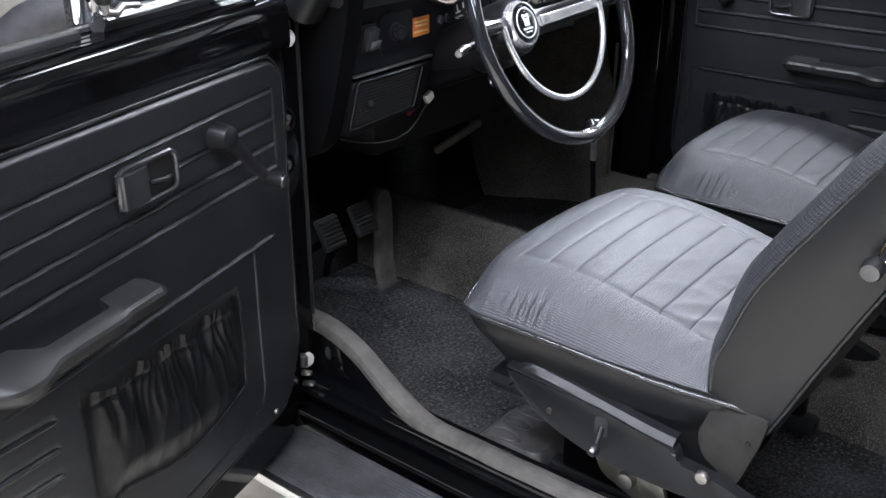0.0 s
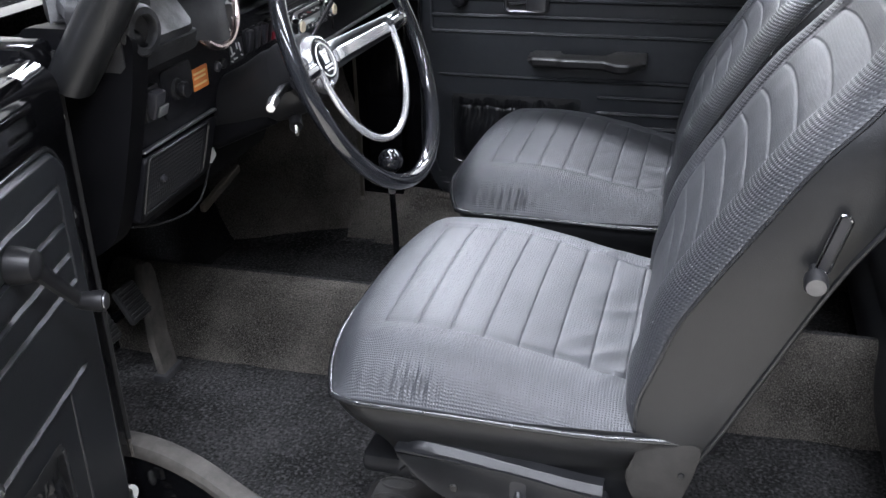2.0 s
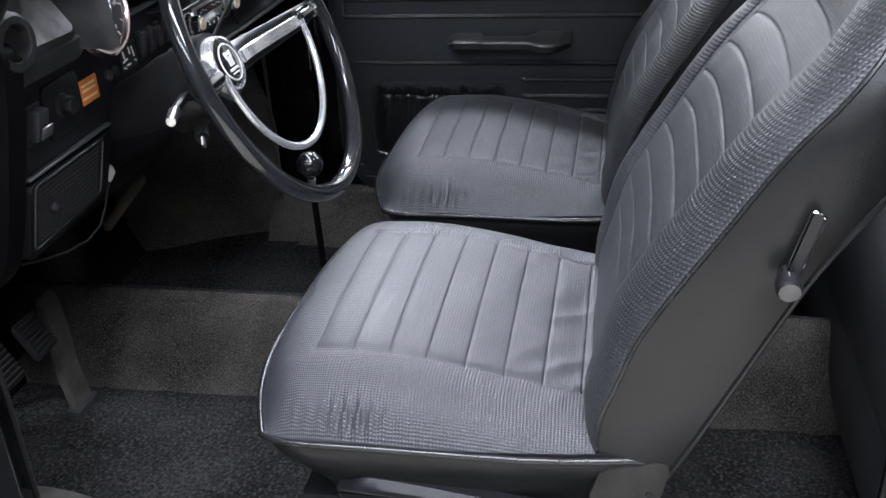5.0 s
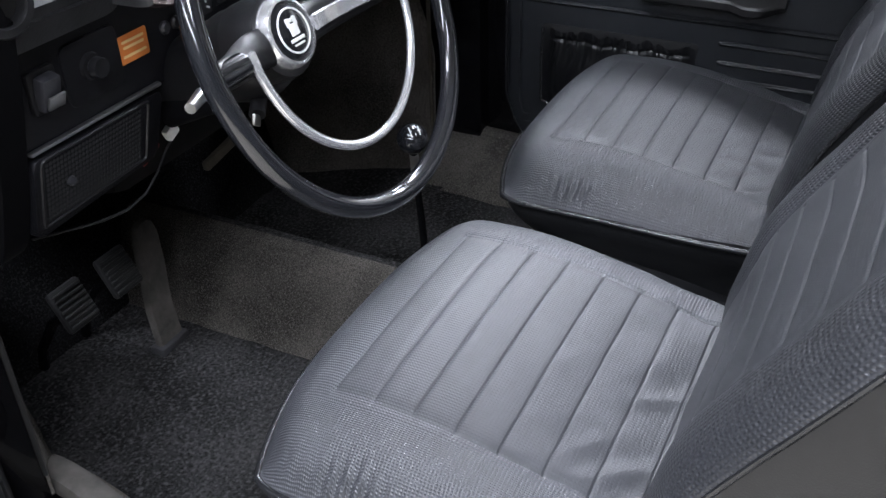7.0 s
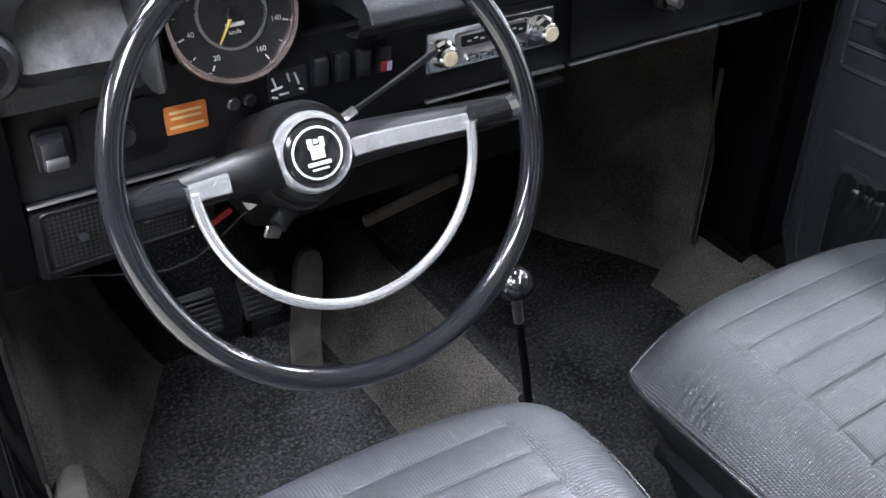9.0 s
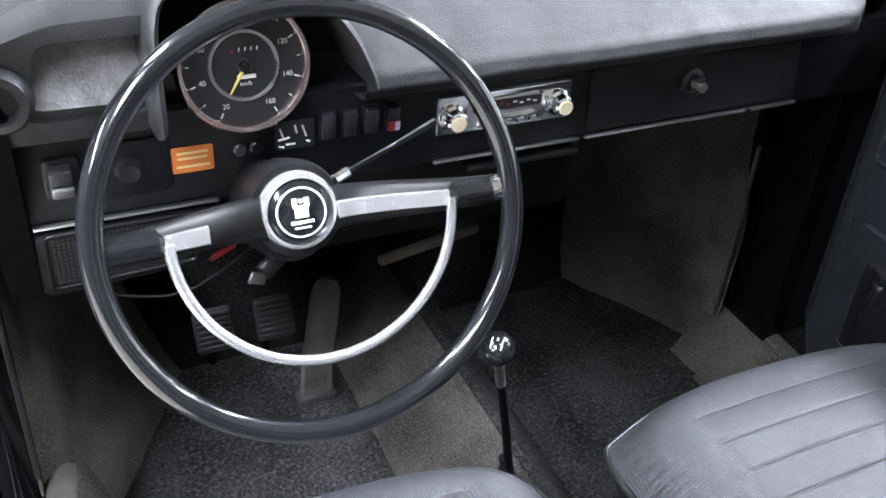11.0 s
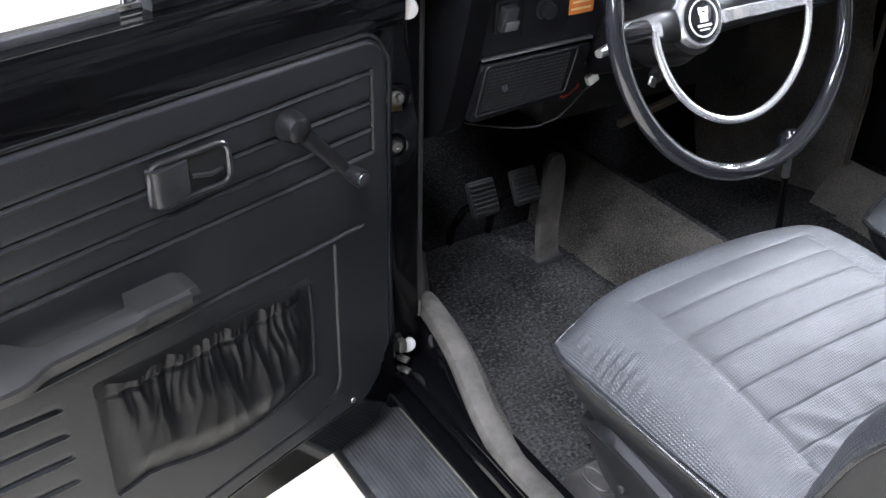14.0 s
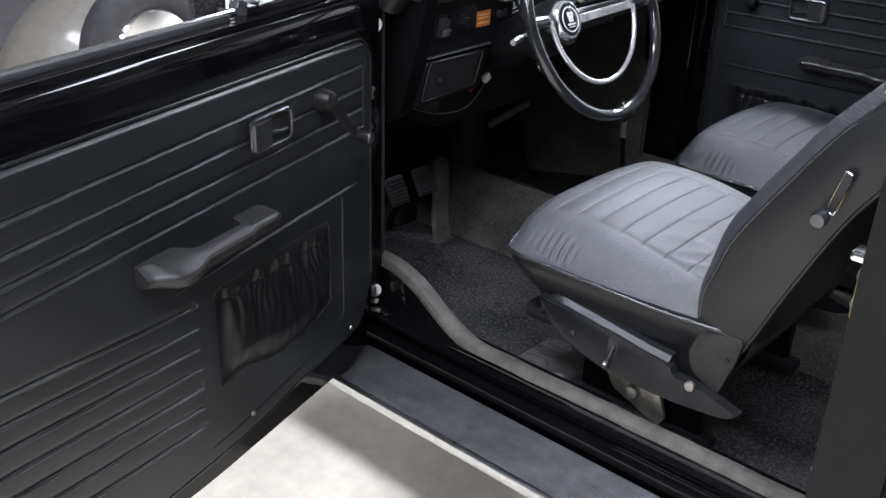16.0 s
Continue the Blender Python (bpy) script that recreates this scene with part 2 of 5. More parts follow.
BRACKET = painted("bracket_paint", (0.021, 0.02, 0.0185), 0.55, 0.3, 300, wear=0.35, spec=0.25)
TRAYMAT = painted("worn_tray", (0.21, 0.21, 0.212), 0.36, 0.8, 260, wear=0.7, spec=0.7)
DUSTY = painted("dusty_plastic", (0.038, 0.036, 0.034), 0.5, 0.3, 300, wear=0.6)
SWITCH = painted("switch_plastic", (0.02, 0.02, 0.023), 0.3)
# near-black stands in for the shade inside openings; some dark parts use it too
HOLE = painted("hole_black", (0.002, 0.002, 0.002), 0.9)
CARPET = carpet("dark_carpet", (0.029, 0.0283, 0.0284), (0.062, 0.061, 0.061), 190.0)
# floor carpet darkened: the shade under the dash is put into its colour
CARPET_SHADED = carpet("toe_carpet_shaded", (0.009, 0.009, 0.0093), (0.028, 0.028, 0.0285), 300.0)
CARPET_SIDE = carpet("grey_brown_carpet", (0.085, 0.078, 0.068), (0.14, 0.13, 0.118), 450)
KICK = carpet("worn_kick_carpet", (0.14, 0.127, 0.112), (0.17, 0.157, 0.14), 450)
KICK_PALE = carpet("pale_worn_carpet", (0.125, 0.115, 0.102), (0.16, 0.149, 0.133), 450)
TANEDGE = painted("carpet_binding", (0.055, 0.046, 0.034), 0.85, 0.6, 500, wear=0.4)
WHITE = painted("white_plastic", (0.75, 0.75, 0.72), 0.4)
SILVER = painted("silver_trim", (0.62, 0.62, 0.62), 0.28, metal=1.0)
ORANGE = painted("orange_label", (0.46, 0.135, 0.025), 0.5)
RED = painted("red_plastic", (0.26, 0.015, 0.025), 0.35)
BLUE = painted("blue_plastic", (0.03, 0.06, 0.15), 0.4)
YELLOW = painted("needle_yellow", (0.7, 0.55, 0.12), 0.5)
DIAL = painted("dial_face", (0.012, 0.012, 0.0135), 0.5)
WALLMAT = painted("white_wall", (0.82, 0.82, 0.8), 0.8, 0.2, 80, wear=0.03)
CONCRETE = painted("pale_floor_coating", (0.7, 0.645, 0.545), 0.35, 0.1, 40, wear=0.1)
HEADLINER = painted("headliner", (0.5, 0.49, 0.46), 0.8, 0.4, 700)
BEIGE = painted("beige_paint", (0.16, 0.147, 0.125), 0.35, coat=0.3)
GREYWALL = painted("grey_wall", (0.05, 0.05, 0.052), 0.8, 0.2, 60)


def glassy(name, tint=(0.97, 0.985, 0.98)):
    m, nt, b = material(name, tint, 0.0)
    b.inputs["Transmission Weight"].default_value = 1.0
    b.inputs["IOR"].default_value = 1.45
    return m


GLASS = glassy("window_glass")


def glow(name, color, power):
    m, nt, b = material(name, color, 0.6)
    b.inputs["Emission Color"].default_value = (*color, 1)
    b.inputs["Emission Strength"].default_value = power
    return m


TUBE = glow("light_diffuser", (0.83, 0.875, 1.0), 9.0)

# ---- the hall ----
tagged(part("ground", box((0, 0, -0.05), (13, 13, 0.1), 0), CONCRETE), "pale cream coated concrete hall floor", "floor", kind="structure")
# west and south walls, out of view, are dark so black paint reflects dark
for nm, c, s in (("wall_north", (0, 6.6, 2), (13.4, 0.2, 4.2)), ("wall_south", (0, -6.6, 2), (13.4, 0.2, 4.2)),
                 ("wall_east", (6.6, 0, 2), (0.2, 13, 4.2)), ("wall_west", (-6.6, 0, 2), (0.2, 13, 4.2))):
    tagged(part(nm, box(c, s, 0), GREYWALL if nm in ("wall_west", "wall_south") else WALLMAT), "plain painted hall wall", "wall", kind="structure")
# ceiling is out of view; its dark tone sets how much light it returns
tagged(part("ceiling", box((0, 0, 4.15), (13.4, 13.4, 0.1), 0), painted("ceiling_paint", (0.11, 0.11, 0.113), 0.85, 0.2, 60)), "unseen hall ceiling, dark to limit fill light", "ceiling", kind="structure")


def ceiling_light(x, y, k=1.0, sx=0.6, sy=5.0):
    t = thing("ceiling_light", (x, y, 4.1), "unseen long white ceiling light with glowing diffuser", "ceiling light", "hall ceiling lights")
    part("housing", box((x, y, 4.07), (sx + 0.06, sy + 0.06, 0.06), 0.004), WHITE, t)
    part("diffuser", box((x, y, 4.032), (sx, sy, 0.012), 0.002), TUBE, t)
    la = bpy.data.lights.new("ceiling_lamp", "AREA")
    la.shape, la.size, la.size_y, la.energy, la.color = "RECTANGLE", sx, sy, LAMP * 10 * k, (0.825, 0.868, 1.0)
    lo = new("ceiling_lamp", la)
    lo.matrix_basis = Matrix.Translation((x, y, 4.015))


# the unseen light at x -5.2 is added to brighten the passenger door
for lx, ly, k in ((-5.2, -0.6, 0.8), (-2.3, -0.6, 1.15), (2.8, 0.4, 0.8), (5.2, 0.4, 1.7)):
    ceiling_light(lx, ly, k)

# ---- the car body: floor, tunnel, sills, pillars, roof ----
CX = 0.085  # centre line of the car


def worn(x, y, a=0.003):
    return a * (noise.noise(V(x * 9, y * 9, 0.3)) + 0.5 * noise.noise(V(x * 31, y * 31, 1.7)))


fl = thing("floor", (CX, 0, 0.28), "dark flecked loop carpet on the car floor", "floor", kind="structure")
sheet("carpet", lambda x, y: (x, y, 0.31 + worn(x, y, 0.004)), steps(-0.47, 0.66, 76), steps(-1.5, 0.57, 138), CARPET, fl)
part("floor_pan", box((CX, -0.45, 0.285), (1.16, 2.1, 0.02), 0), PAINT, fl)
# toe board takes the darkened carpet in place of under-dash shade
sheet("toe_board", lambda x, t: (x, 0.565 + 0.19 * t, 0.312 + 0.36 * t + worn(x, t * 0.4, 0.004)), steps(-0.47, 0.68, 50), steps(0, 1, 20), CARPET_SHADED, fl)
part("bulkhead", box((CX, 0.765, 0.82), (1.2, 0.02, 0.42), 0), CARPET, fl)

tn = thing("tunnel", (CX, 0, 0.31), "grey-brown carpet over the central tunnel", "tunnel", kind="structure")
LEFT = [(-0.022, 0.305), (0.0, 0.345), (0.03, 0.39), (0.06, 0.428), (0.078, 0.442), (0.095, 0.446)]


def tunnel_left(i, y):
    k = min(len(LEFT) - 2, int(i))
    a, b = LEFT[k], LEFT[k + 1]
    t = i - k
    return (a[0] + (b[0] - a[0]) * t, y, a[1] + (b[1] - a[1]) * t + worn(i * 0.03, y, 0.002))


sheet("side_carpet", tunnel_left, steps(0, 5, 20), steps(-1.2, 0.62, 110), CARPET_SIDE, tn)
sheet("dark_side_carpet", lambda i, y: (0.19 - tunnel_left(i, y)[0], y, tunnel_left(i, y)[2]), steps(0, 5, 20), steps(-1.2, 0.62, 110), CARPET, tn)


def sill(side):
    """Sill beam with its carpeted inner face; side -1 is the driver's."""
    name = "sill_driver" if side < 0 else "sill_passenger"
    X = (lambda x: x) if side < 0 else (lambda x: 2 * CX - x - 0.02)
    t = thing(name, (X(-0.5), 0, 0.3), "black painted door sill with a worn grey cover strip", "sill", kind="structure")

    def top(y):
        return 0.397 + (0.08 if side < 0 else 0.01) * smooth(y, -0.06, 0.2)
    rings = []
    for y in steps(-0.82, 0.245 if side < 0 else 0.33, 46):
        z, w = top(y), 0.003 * noise.noise(V(y * 14, 2, 0))
        j = w + (0.034 * smooth(y, -0.06, 0.27) if side < 0 else 0.0)
        rings.append([V(X(x + j), y, z + dz) for x, dz in ((-0.484, -0.03), (-0.486, 0.0), (-0.494, 0.006 + w), (-0.507, 0.007), (-0.518, 0.004), (-0.523, -0.003), (-0.523, -0.012))])
    part("cover_strip", loft(rings), SILLGREY if side < 0 else CARPET_SIDE, t, "frayed grey sill cover strip" if side < 0 else "grey sill cover strip")
    ups = [[V(X(x + 0.034 * smooth(y, -0.06, 0.27) * (side < 0)), y, z) for x, z in ((-0.49, 0.37), (-0.49, top(y) - 0.006), (-0.52, top(y) - 0.007), (-0.522, top(y) - 0.012), (-0.523, 0.37))] for y in steps(-0.815, 0.24, 40)]
    part("upstand", loft(ups), PAINT, t, "gloss black sill upstand")
    if side < 0:
        for y, z in ((0.2, 0.41), (0.195, 0.392)):
            part("seal_clip", box((-0.531, y, z), (0.012, 0.02, 0.007), 0.003, pose(0, 0, 0, 0, 0, 25).to_3x3().to_4x4()), STEEL, t, "worn bright seal clip")
    part("sill_beam", box((X(-0.498), -0.27, 0.33), (0.058, 1.06, 0.125), 0.004), PAINT, t)
    part("ledge", box((X(-0.536), -0.27, 0.343), (0.03, 1.04, 0.012), 0.004), PAINT, t)
    part("door_seal", tube([V(X(-0.531), y, 0.377) for y in steps(-0.8, 0.22, 30)], 0.0075, 8), PAINT, t)
    sheet("inner_carpet", lambda s, y: (X(-0.487 + (0.034 * smooth(y, -0.06, 0.27) if side < 0 else 0.0) + ((0.055 if side < 0 else 0.1) + 0.02 * noise.noise(V(y * 7, 4, 0))) * s ** 0.8), y, top(y) - 0.004 - (top(y) - 0.308) * s ** 1.3 + worn(s, y)), steps(0, 1, 14), steps(-1.2, 0.26 if side < 0 else 0.31, 90), CARPET_SIDE, t)
    return t


sill(-1)
sill(1)


def kick(side):
    name = "kick_panel_driver" if side < 0 else "kick_panel_passenger"
    X = (lambda x: x) if side < 0 else (lambda x: 2 * CX - x - 0.03)
    t = thing(name, (X(-0.46), 0.4, 0.3), "worn grey-brown carpeted footwell side", "kick panel", kind="structure")

    def wall(y, s):
        if side > 0:
            y += 0.05 * smooth(s, 0.42, 0.75) * max(0, 1 - (y - 0.218) / 0.5)
        foot = (-0.405 + 0.55 * (y - 0.305)) if side < 0 else (-0.468 + 0.173 * smooth(y, 0.26, 0.68))
        top = -0.486 + 0.03 * smooth(y, 0.4, 0.7)
        rise = smooth(s, -0.1, 0.75) if side > 0 else min(1.0, s / 0.7) ** 0.75
        x = foot + (top - foot) * rise + worn(y, s, 0.002)
        x += (-0.497 - x) * (1 - smooth(y, 0.216, 0.25)) if side < 0 else 0.0
        return (X(x), y, 0.305 + 0.58 * s)

    sheet("carpet", wall, steps(0.214 if side < 0 else 0.285, 0.77, 50), steps(0, 1, 40), KICK_PALE if side < 0 else KICK, t)
    if side > 0:
        sheet("floor_edge", lambda y, s: (X(-0.465 + (0.465 - 0.4 + 0.02 * smooth(y, 0.2, 0.3) + 0.34 * max(0, y - 0.3)) * s + 0.008 * noise.noise(V(y * 12, 0, 0)) * s), y, 0.3185 + worn(y, s, 0.002)), steps(0.24, 0.6, 40), steps(0, 1, 12), CARPET, t)
    if side < 0:
        part("binding", tube([V(-0.4955, 0.2125, 0.47 + 0.28 * s) for s in steps(0, 1, 12)], 0.0022, 6), KICK_PALE, t, "frayed brown carpet binding")
    if side > 0:
        part("binding", tube([V(X(-0.462), 0.287, 0.405 + 0.33 * s) for s in steps(0, 1, 10)], 0.004, 6), TANEDGE, t, "frayed carpet binding")
    return t


kick(-1)
kick(1)

# running board with ribbed rubber and a bright edge
rb = thing("running_board", (-0.6, -0.3, 0.29), "ribbed black rubber running board with a bright metal edge", "running board", kind="structure")
part("board", box((-0.594, -0.45, 0.292), (0.124, 2.0, 0.028), 0.006), BOARD, rb)
for i in range(17):
    part("rib", box((-0.541 - 0.0065 * i, -0.45, 0.3048), (0.0042, 1.99, 0.005), 0.0012, seg=1), BOARD, rb)
part("edge_trim", box((-0.663, -0.45, 0.299), (0.017, 2.0, 0.02), 0.006), SILVER, rb, "bright metal edge strip")


def plug(bm, c, axis, r=0.0135, h=0.007):
    m = Matrix.Translation(c) @ Vector(axis).to_track_quat("Z", "Y").to_matrix().to_4x4()
    return add_lathe(bm, [(r, 0), (r, h * 0.5), (r * 0.85, h * 0.9), (r * 0.4, h), (0, h)], m, 18)


# hinge pillar
hp = thing("hinge_pillar_driver", (-0.48, 0.25, 0.31), "gloss black door hinge pillar with white plugs", "pillar", kind="structure")
part("post", box((-0.521, 0.262, 0.665), (0.058, 0.1, 0.74), 0.01), PAINT, hp)
part("outer_flange", box((-0.556, 0.285, 0.665), (0.07, 0.05, 0.74), 0.01), PAINT, hp)
part("weather_strip", tube([V(-0.496, 0.214, z) for z in steps(0.5, 1.02, 8)], 0.004, 8), HOLE, hp)
for z in (0.949, 0.423):
    part("plug", plug(bmesh.new(), (-0.517, 0.213, z), (-0.35, -1, 0.1), 0.0135, 0.004), WHITE, hp, "white plastic plug")
for z, r in ((0.834, 0.021), (0.766, 0.017)):
    m = Matrix.Translation((-0.536, 0.2115, z)) @ V(-0.12, -1, 0.05).to_track_quat("Z", "Y").to_matrix().to_4x4()
    h = part("hinge_cover", lathe([(r, 0), (r, 0.003), (r * 0.93, 0.0055), (r * 0.82, 0.005), (r * 0.7, 0.001), (0, 0.0005)], m, 28), PAINT, hp, "black dished hinge cover")
    part("hinge_screw", lathe([(r * 0.5, 0.0005), (r * 0.5, 0.005), (r * 0.4, 0.0075), (r * 0.16, 0.0078), (r * 0.14, 0.005), (0, 0.005)], m, 18), STEEL, h, "steel hinge screw")
part("check_strap", box((-0.548, 0.196, 0.829), (0.036, 0.012, 0.007), 0.002, pose(0, 0, 0, 0, 20, 35).to_3x3().to_4x4()), BRASS, hp, "yellow zinc check strap")
part("strap_pin", plug(bmesh.new(), (-0.536, 0.203, 0.839), (0, -1, 0.3), 0.005, 0.008), STEEL, hp)
part("hinge_edge", tube([V(-0.5525, 0.2115, z) for z in steps(0.47, 0.72, 10)], 0.003, 6), STEEL, hp)
part("hinge_leaf", box((-0.53, 0.204, 0.972), (0.014, 0.02, 0.014), 0.004), STEEL, hp)
part("hinge_leaf", box((-0.53, 0.21, 0.43), (0.014, 0.02, 0.022), 0.004), STEEL, hp)
hp2 = thing("hinge_pillar_passenger", (0.68, 0.25, 0.31), "gloss black door hinge pillar", "pillar", kind="structure")
part("post", box((0.7, 0.29, 0.665), (0.13, 0.192, 0.74), 0.004), PAINT, hp2)
part("bolt", plug(bmesh.new(), (0.66, 0.215, 0.47), (-1, -0.6, 0), 0.008, 0.006), STEEL, hp2)

# lock pillar with striker on the driver's side
lp = thing("lock_pillar_driver", (-0.59, -0.74, 0.31), "gloss black lock pillar with white plugs and a zinc striker", "pillar", kind="structure")
part("post", loft([[V(x0, -0.705 - 0.42 * max(0, z - 1.06), z), V(x1, -0.705 - 0.42 * max(0, z - 1.06), z), V(x1, -0.79 - 0.42 * max(0, z - 1.06), z), V(x0, -0.79 - 0.42 * max(0, z - 1.06), z)] for z, x0, x1 in
                   ((0.31, -0.64, -0.53), (0.6, -0.645, -0.545), (0.85, -0.64, -0.56), (1.045, -0.63, -0.565), (1.06, -0.63, -0.565), (1.2, -0.6, -0.545), (1.5, -0.53, -0.48))]), PILLAR, lp)
part("seal", tube([V(-0.552 - 0.012 * smooth(z, 0.4, 0.9), -0.7, z) for z in steps(0.33, 1.03, 14)], 0.005, 8), PILLAR, lp)
for z in (0.993, 0.941):
    p = plug(bmesh.new(), (0, 0, 0), (0, -0.0, 1), 0.011, 0.003)
    bmesh.ops.transform(p, matrix=Matrix.Translation((-0.584, -0.7045, z)) @ pose(0, 0, 0, 90) @ Matrix.Diagonal((0.8, 1.25, -1, 1)), verts=p.verts)
    part("plug", p, WHITE, lp, "white plastic plug")
st = part("striker", box((-0.585, -0.7, 0.792), (0.036, 0.016, 0.075), 0.005), BRASS, lp, "yellow zinc striker plate")
part("striker_hook", box((-0.582, -0.692, 0.838), (0.04, 0.028, 0.014), 0.005), CHROME, st)
part("striker_screw", plug(bmesh.new(), (-0.585, -0.692, 0.81), (0, 1, 0), 0.007, 0.004), STEEL, st)
part("striker_screw", plug(bmesh.new(), (-0.585, -0.692, 0.772), (0, 1, 0), 0.007, 0.004), STEEL, st)
part("hood_catch", box((-0.6, -0.708, 1.043), (0.05, 0.03, 0.02), 0.006), CHROME, lp)
part("catch_pin", plug(bmesh.new(), (-0.606, -0.69, 1.045), (-0.3, 1, 0), 0.008, 0.014), CHROME, lp)
for z in (0.585, 0.545):
    part("bolt", plug(bmesh.new(), (-0.618, -0.704, z), (0, 1, 0), 0.007, 0.006), STEEL, lp)
lp2 = thing("lock_pillar_passenger", (0.74, -0.75, 0.31), "gloss black lock pillar", "pillar", kind="structure")
part("post", loft([[V(2 * CX - x0, -0.74, z), V(2 * CX - x1, -0.74, z), V(2 * CX - x1, -0.8, z), V(2 * CX - x0, -0.8, z)] for z, x0, x1 in
                   ((0.31, -0.60, -0.53), (0.85, -0.6, -0.55), (1.05, -0.6, -0.555), (1.5, -0.53, -0.48))]), PAINT, lp2)

# outer shell behind and before the doors
for nm, c, s in (("quarter_panel_driver", (-0.628, -1.2, 0.69), (0.03, 0.84, 0.74)), ("quarter_panel_passenger", (0.79, -1.22, 0.69), (0.03, 0.84, 0.74)),
                 ("front_side_driver", (-0.515, 0.75, 0.52), (0.04, 0.88, 0.42)), ("front_side_passenger", (0.68, 0.75, 0.52), (0.04, 0.88, 0.42)),
                 ("rear_bulkhead", (CX, -1.62, 0.68), (1.42, 0.03, 0.74))):
    tagged(part(nm, box(c, s, 0.012), OUTER), "black painted body panel", "body panel", kind="structure")
tagged(sheet("hood", lambda x, y: (CX + (x - CX) * (1 - 0.35 * smooth(y, 0.6, 1.35)), y, 1.03 - 0.2 * smooth(y, 0.35, 1.1) - 0.33 * smooth(y, 0.95, 1.36) ** 1.5 - 0.2 * smooth(abs(x - CX), 0.25, 0.58) * smooth(y, 0.5, 0.85)), steps(-0.46, 0.63, 36), steps(0.36, 1.36, 36), PAINT),
       "gloss black front hood beyond the windscreen", "hood", kind="structure")

for sx, nm in ((-1, "front_fender_driver"), (1, "front_fender_passenger")):
    tagged(sheet(nm, lambda a, b, sx=sx: V(CX + sx * (0.5 + 0.2 * math.sin(b) * max(0, math.sin(a)) ** 0.6), 0.98 - 0.42 * math.cos(a), 0.3 + 0.38 * math.cos(b) * max(0, math.sin(a)) ** 0.6), steps(0.02, math.pi - 0.02, 30), steps(-0.2, math.pi / 2, 14), PAINT),
           "rounded gloss black front fender", "fender", kind="structure")


def arch(x, y):
    return 1.57 - 0.2 * (x - CX) ** 2 * 1.2 - 0.03 * smooth(abs(x - CX), 0.38, 0.56) - 0.16 * smooth(-y, 0.95, 1.75) - 0.06 * smooth(y, -0.4, -0.1)


rf = thing("roof", (CX, -0.9, 1.45), "black car roof with a pale headliner", "roof", kind="structure")
sheet("headliner", lambda x, y: (x, y, arch(x, y)), steps(-0.46, 0.63, 24), steps(-1.68, -0.12, 24), HEADLINER, rf)
sheet("roof_skin", lambda x, y: (x, y, arch(x, y) + 0.03), steps(-0.47, 0.64, 24), steps(-1.69, -0.11, 24), PAINT, rf)
for sx in (-1, 1):
    X = CX + sx * 0.545
    part("roof_rail", tube([V(X, y, arch(X, y) + 0.012) for y in steps(-1.66, -0.12, 12)], 0.022, 10), PAINT, rf)
    part("windscreen_post", tube([V(CX + sx * (0.58 - 0.075 * smooth(s, 0.5, 1)), 0.165 - 0.33 * s, 1.03 + 0.45 * s) for s in steps(-0.1, 1, 12)], 0.026, 12, flat=1.2), VINYL, rf)
    part("rear_post", tube([V(CX + sx * (0.66 - 0.14 * s), -1.62 - 0.02 * s, 1.04 + 0.44 * s) for s in steps(0, 1, 6)], 0.05, 12), PAINT, rf)

# curved windscreen, its rubber and the wiper beyond it


def screen(a, s):
    """a: -1 to 1 across, s: 0 to 1 up."""
    base = V(CX + 0.565 * a, 0.17 + 0.25 * (1 - a * a) ** 0.8, 1.045 + 0.04 * (1 - a * a))
    top = V(CX + 0.48 * a, -0.16 + 0.07 * (1 - a * a), 1.49 + 0.045 * (1 - a * a))
    return base.lerp(top, s)


ws = thing("windscreen", (CX, 0.4, 1.05), "curved glass windscreen in a black rubber seal", "windscreen", kind="structure")
g = sheet("pane", lambda a, s: screen(a, s), steps(-1, 1, 40), steps(0, 1, 12), GLASS, ws)
g.visible_shadow = False
part("rubber_seal", tube([screen(a, 0) for a in steps(-1, 1, 40)] + [screen(a, 1) for a in steps(1, -1, 40)], 0.013, 8, closed=True), RUBBER, ws)
wp = thing("wiper", (0.5, 0.42, 1.08), "black windscreen wiper lying on the glass", "wiper")
blade = [V(x, y, z) for x, y, z in ((0.25, 0.352, 1.143), (0.306, 0.325, 1.153), (0.376, 0.288, 1.162), (0.465, 0.26, 1.145), (0.556, 0.224, 1.117))]
part("blade", tube(blade, 0.008, 6, flat=1.4), RUBBER, wp)
part("arm", tube([p + V(-0.004, 0.012, 0.016 - 0.005 * i) for i, p in enumerate(blade[:4])], 0.0055, 6), PLASTIC, wp)

# ---- dashboard ----
dash = thing("dashboard", (CX, 0.2, 0.9), "black padded dashboard with a hooded instrument binnacle", "dashboard", kind="structure")
FY = 0.16


def face(x, z, d):
    return V(x, FY - d, z)


part("lower_panel", slab(round_poly([(-0.445, 0.884), (0.655, 0.884), (0.655, 0.99), (-0.445, 0.99)], 0.008), lambda x, z, d: V(x, FY + 0.02 - d, z), 0.02, 0.003), CRACKLE, dash)
part("lower_body", box((CX + 0.01, 0.29, 0.945), (1.06, 0.24, 0.1), 0.02), PLASTIC, dash)
for x0, x1 in ((-0.443, -0.262), (-0.02, 0.172), (0.179, 0.505)):
    part("lower_trim", box(((x0 + x1) / 2, FY - 0.004, 0.8865), (x1 - x0, 0.007, 0.0045), 0.0018), SILVER, dash, "thin bright lower trim")
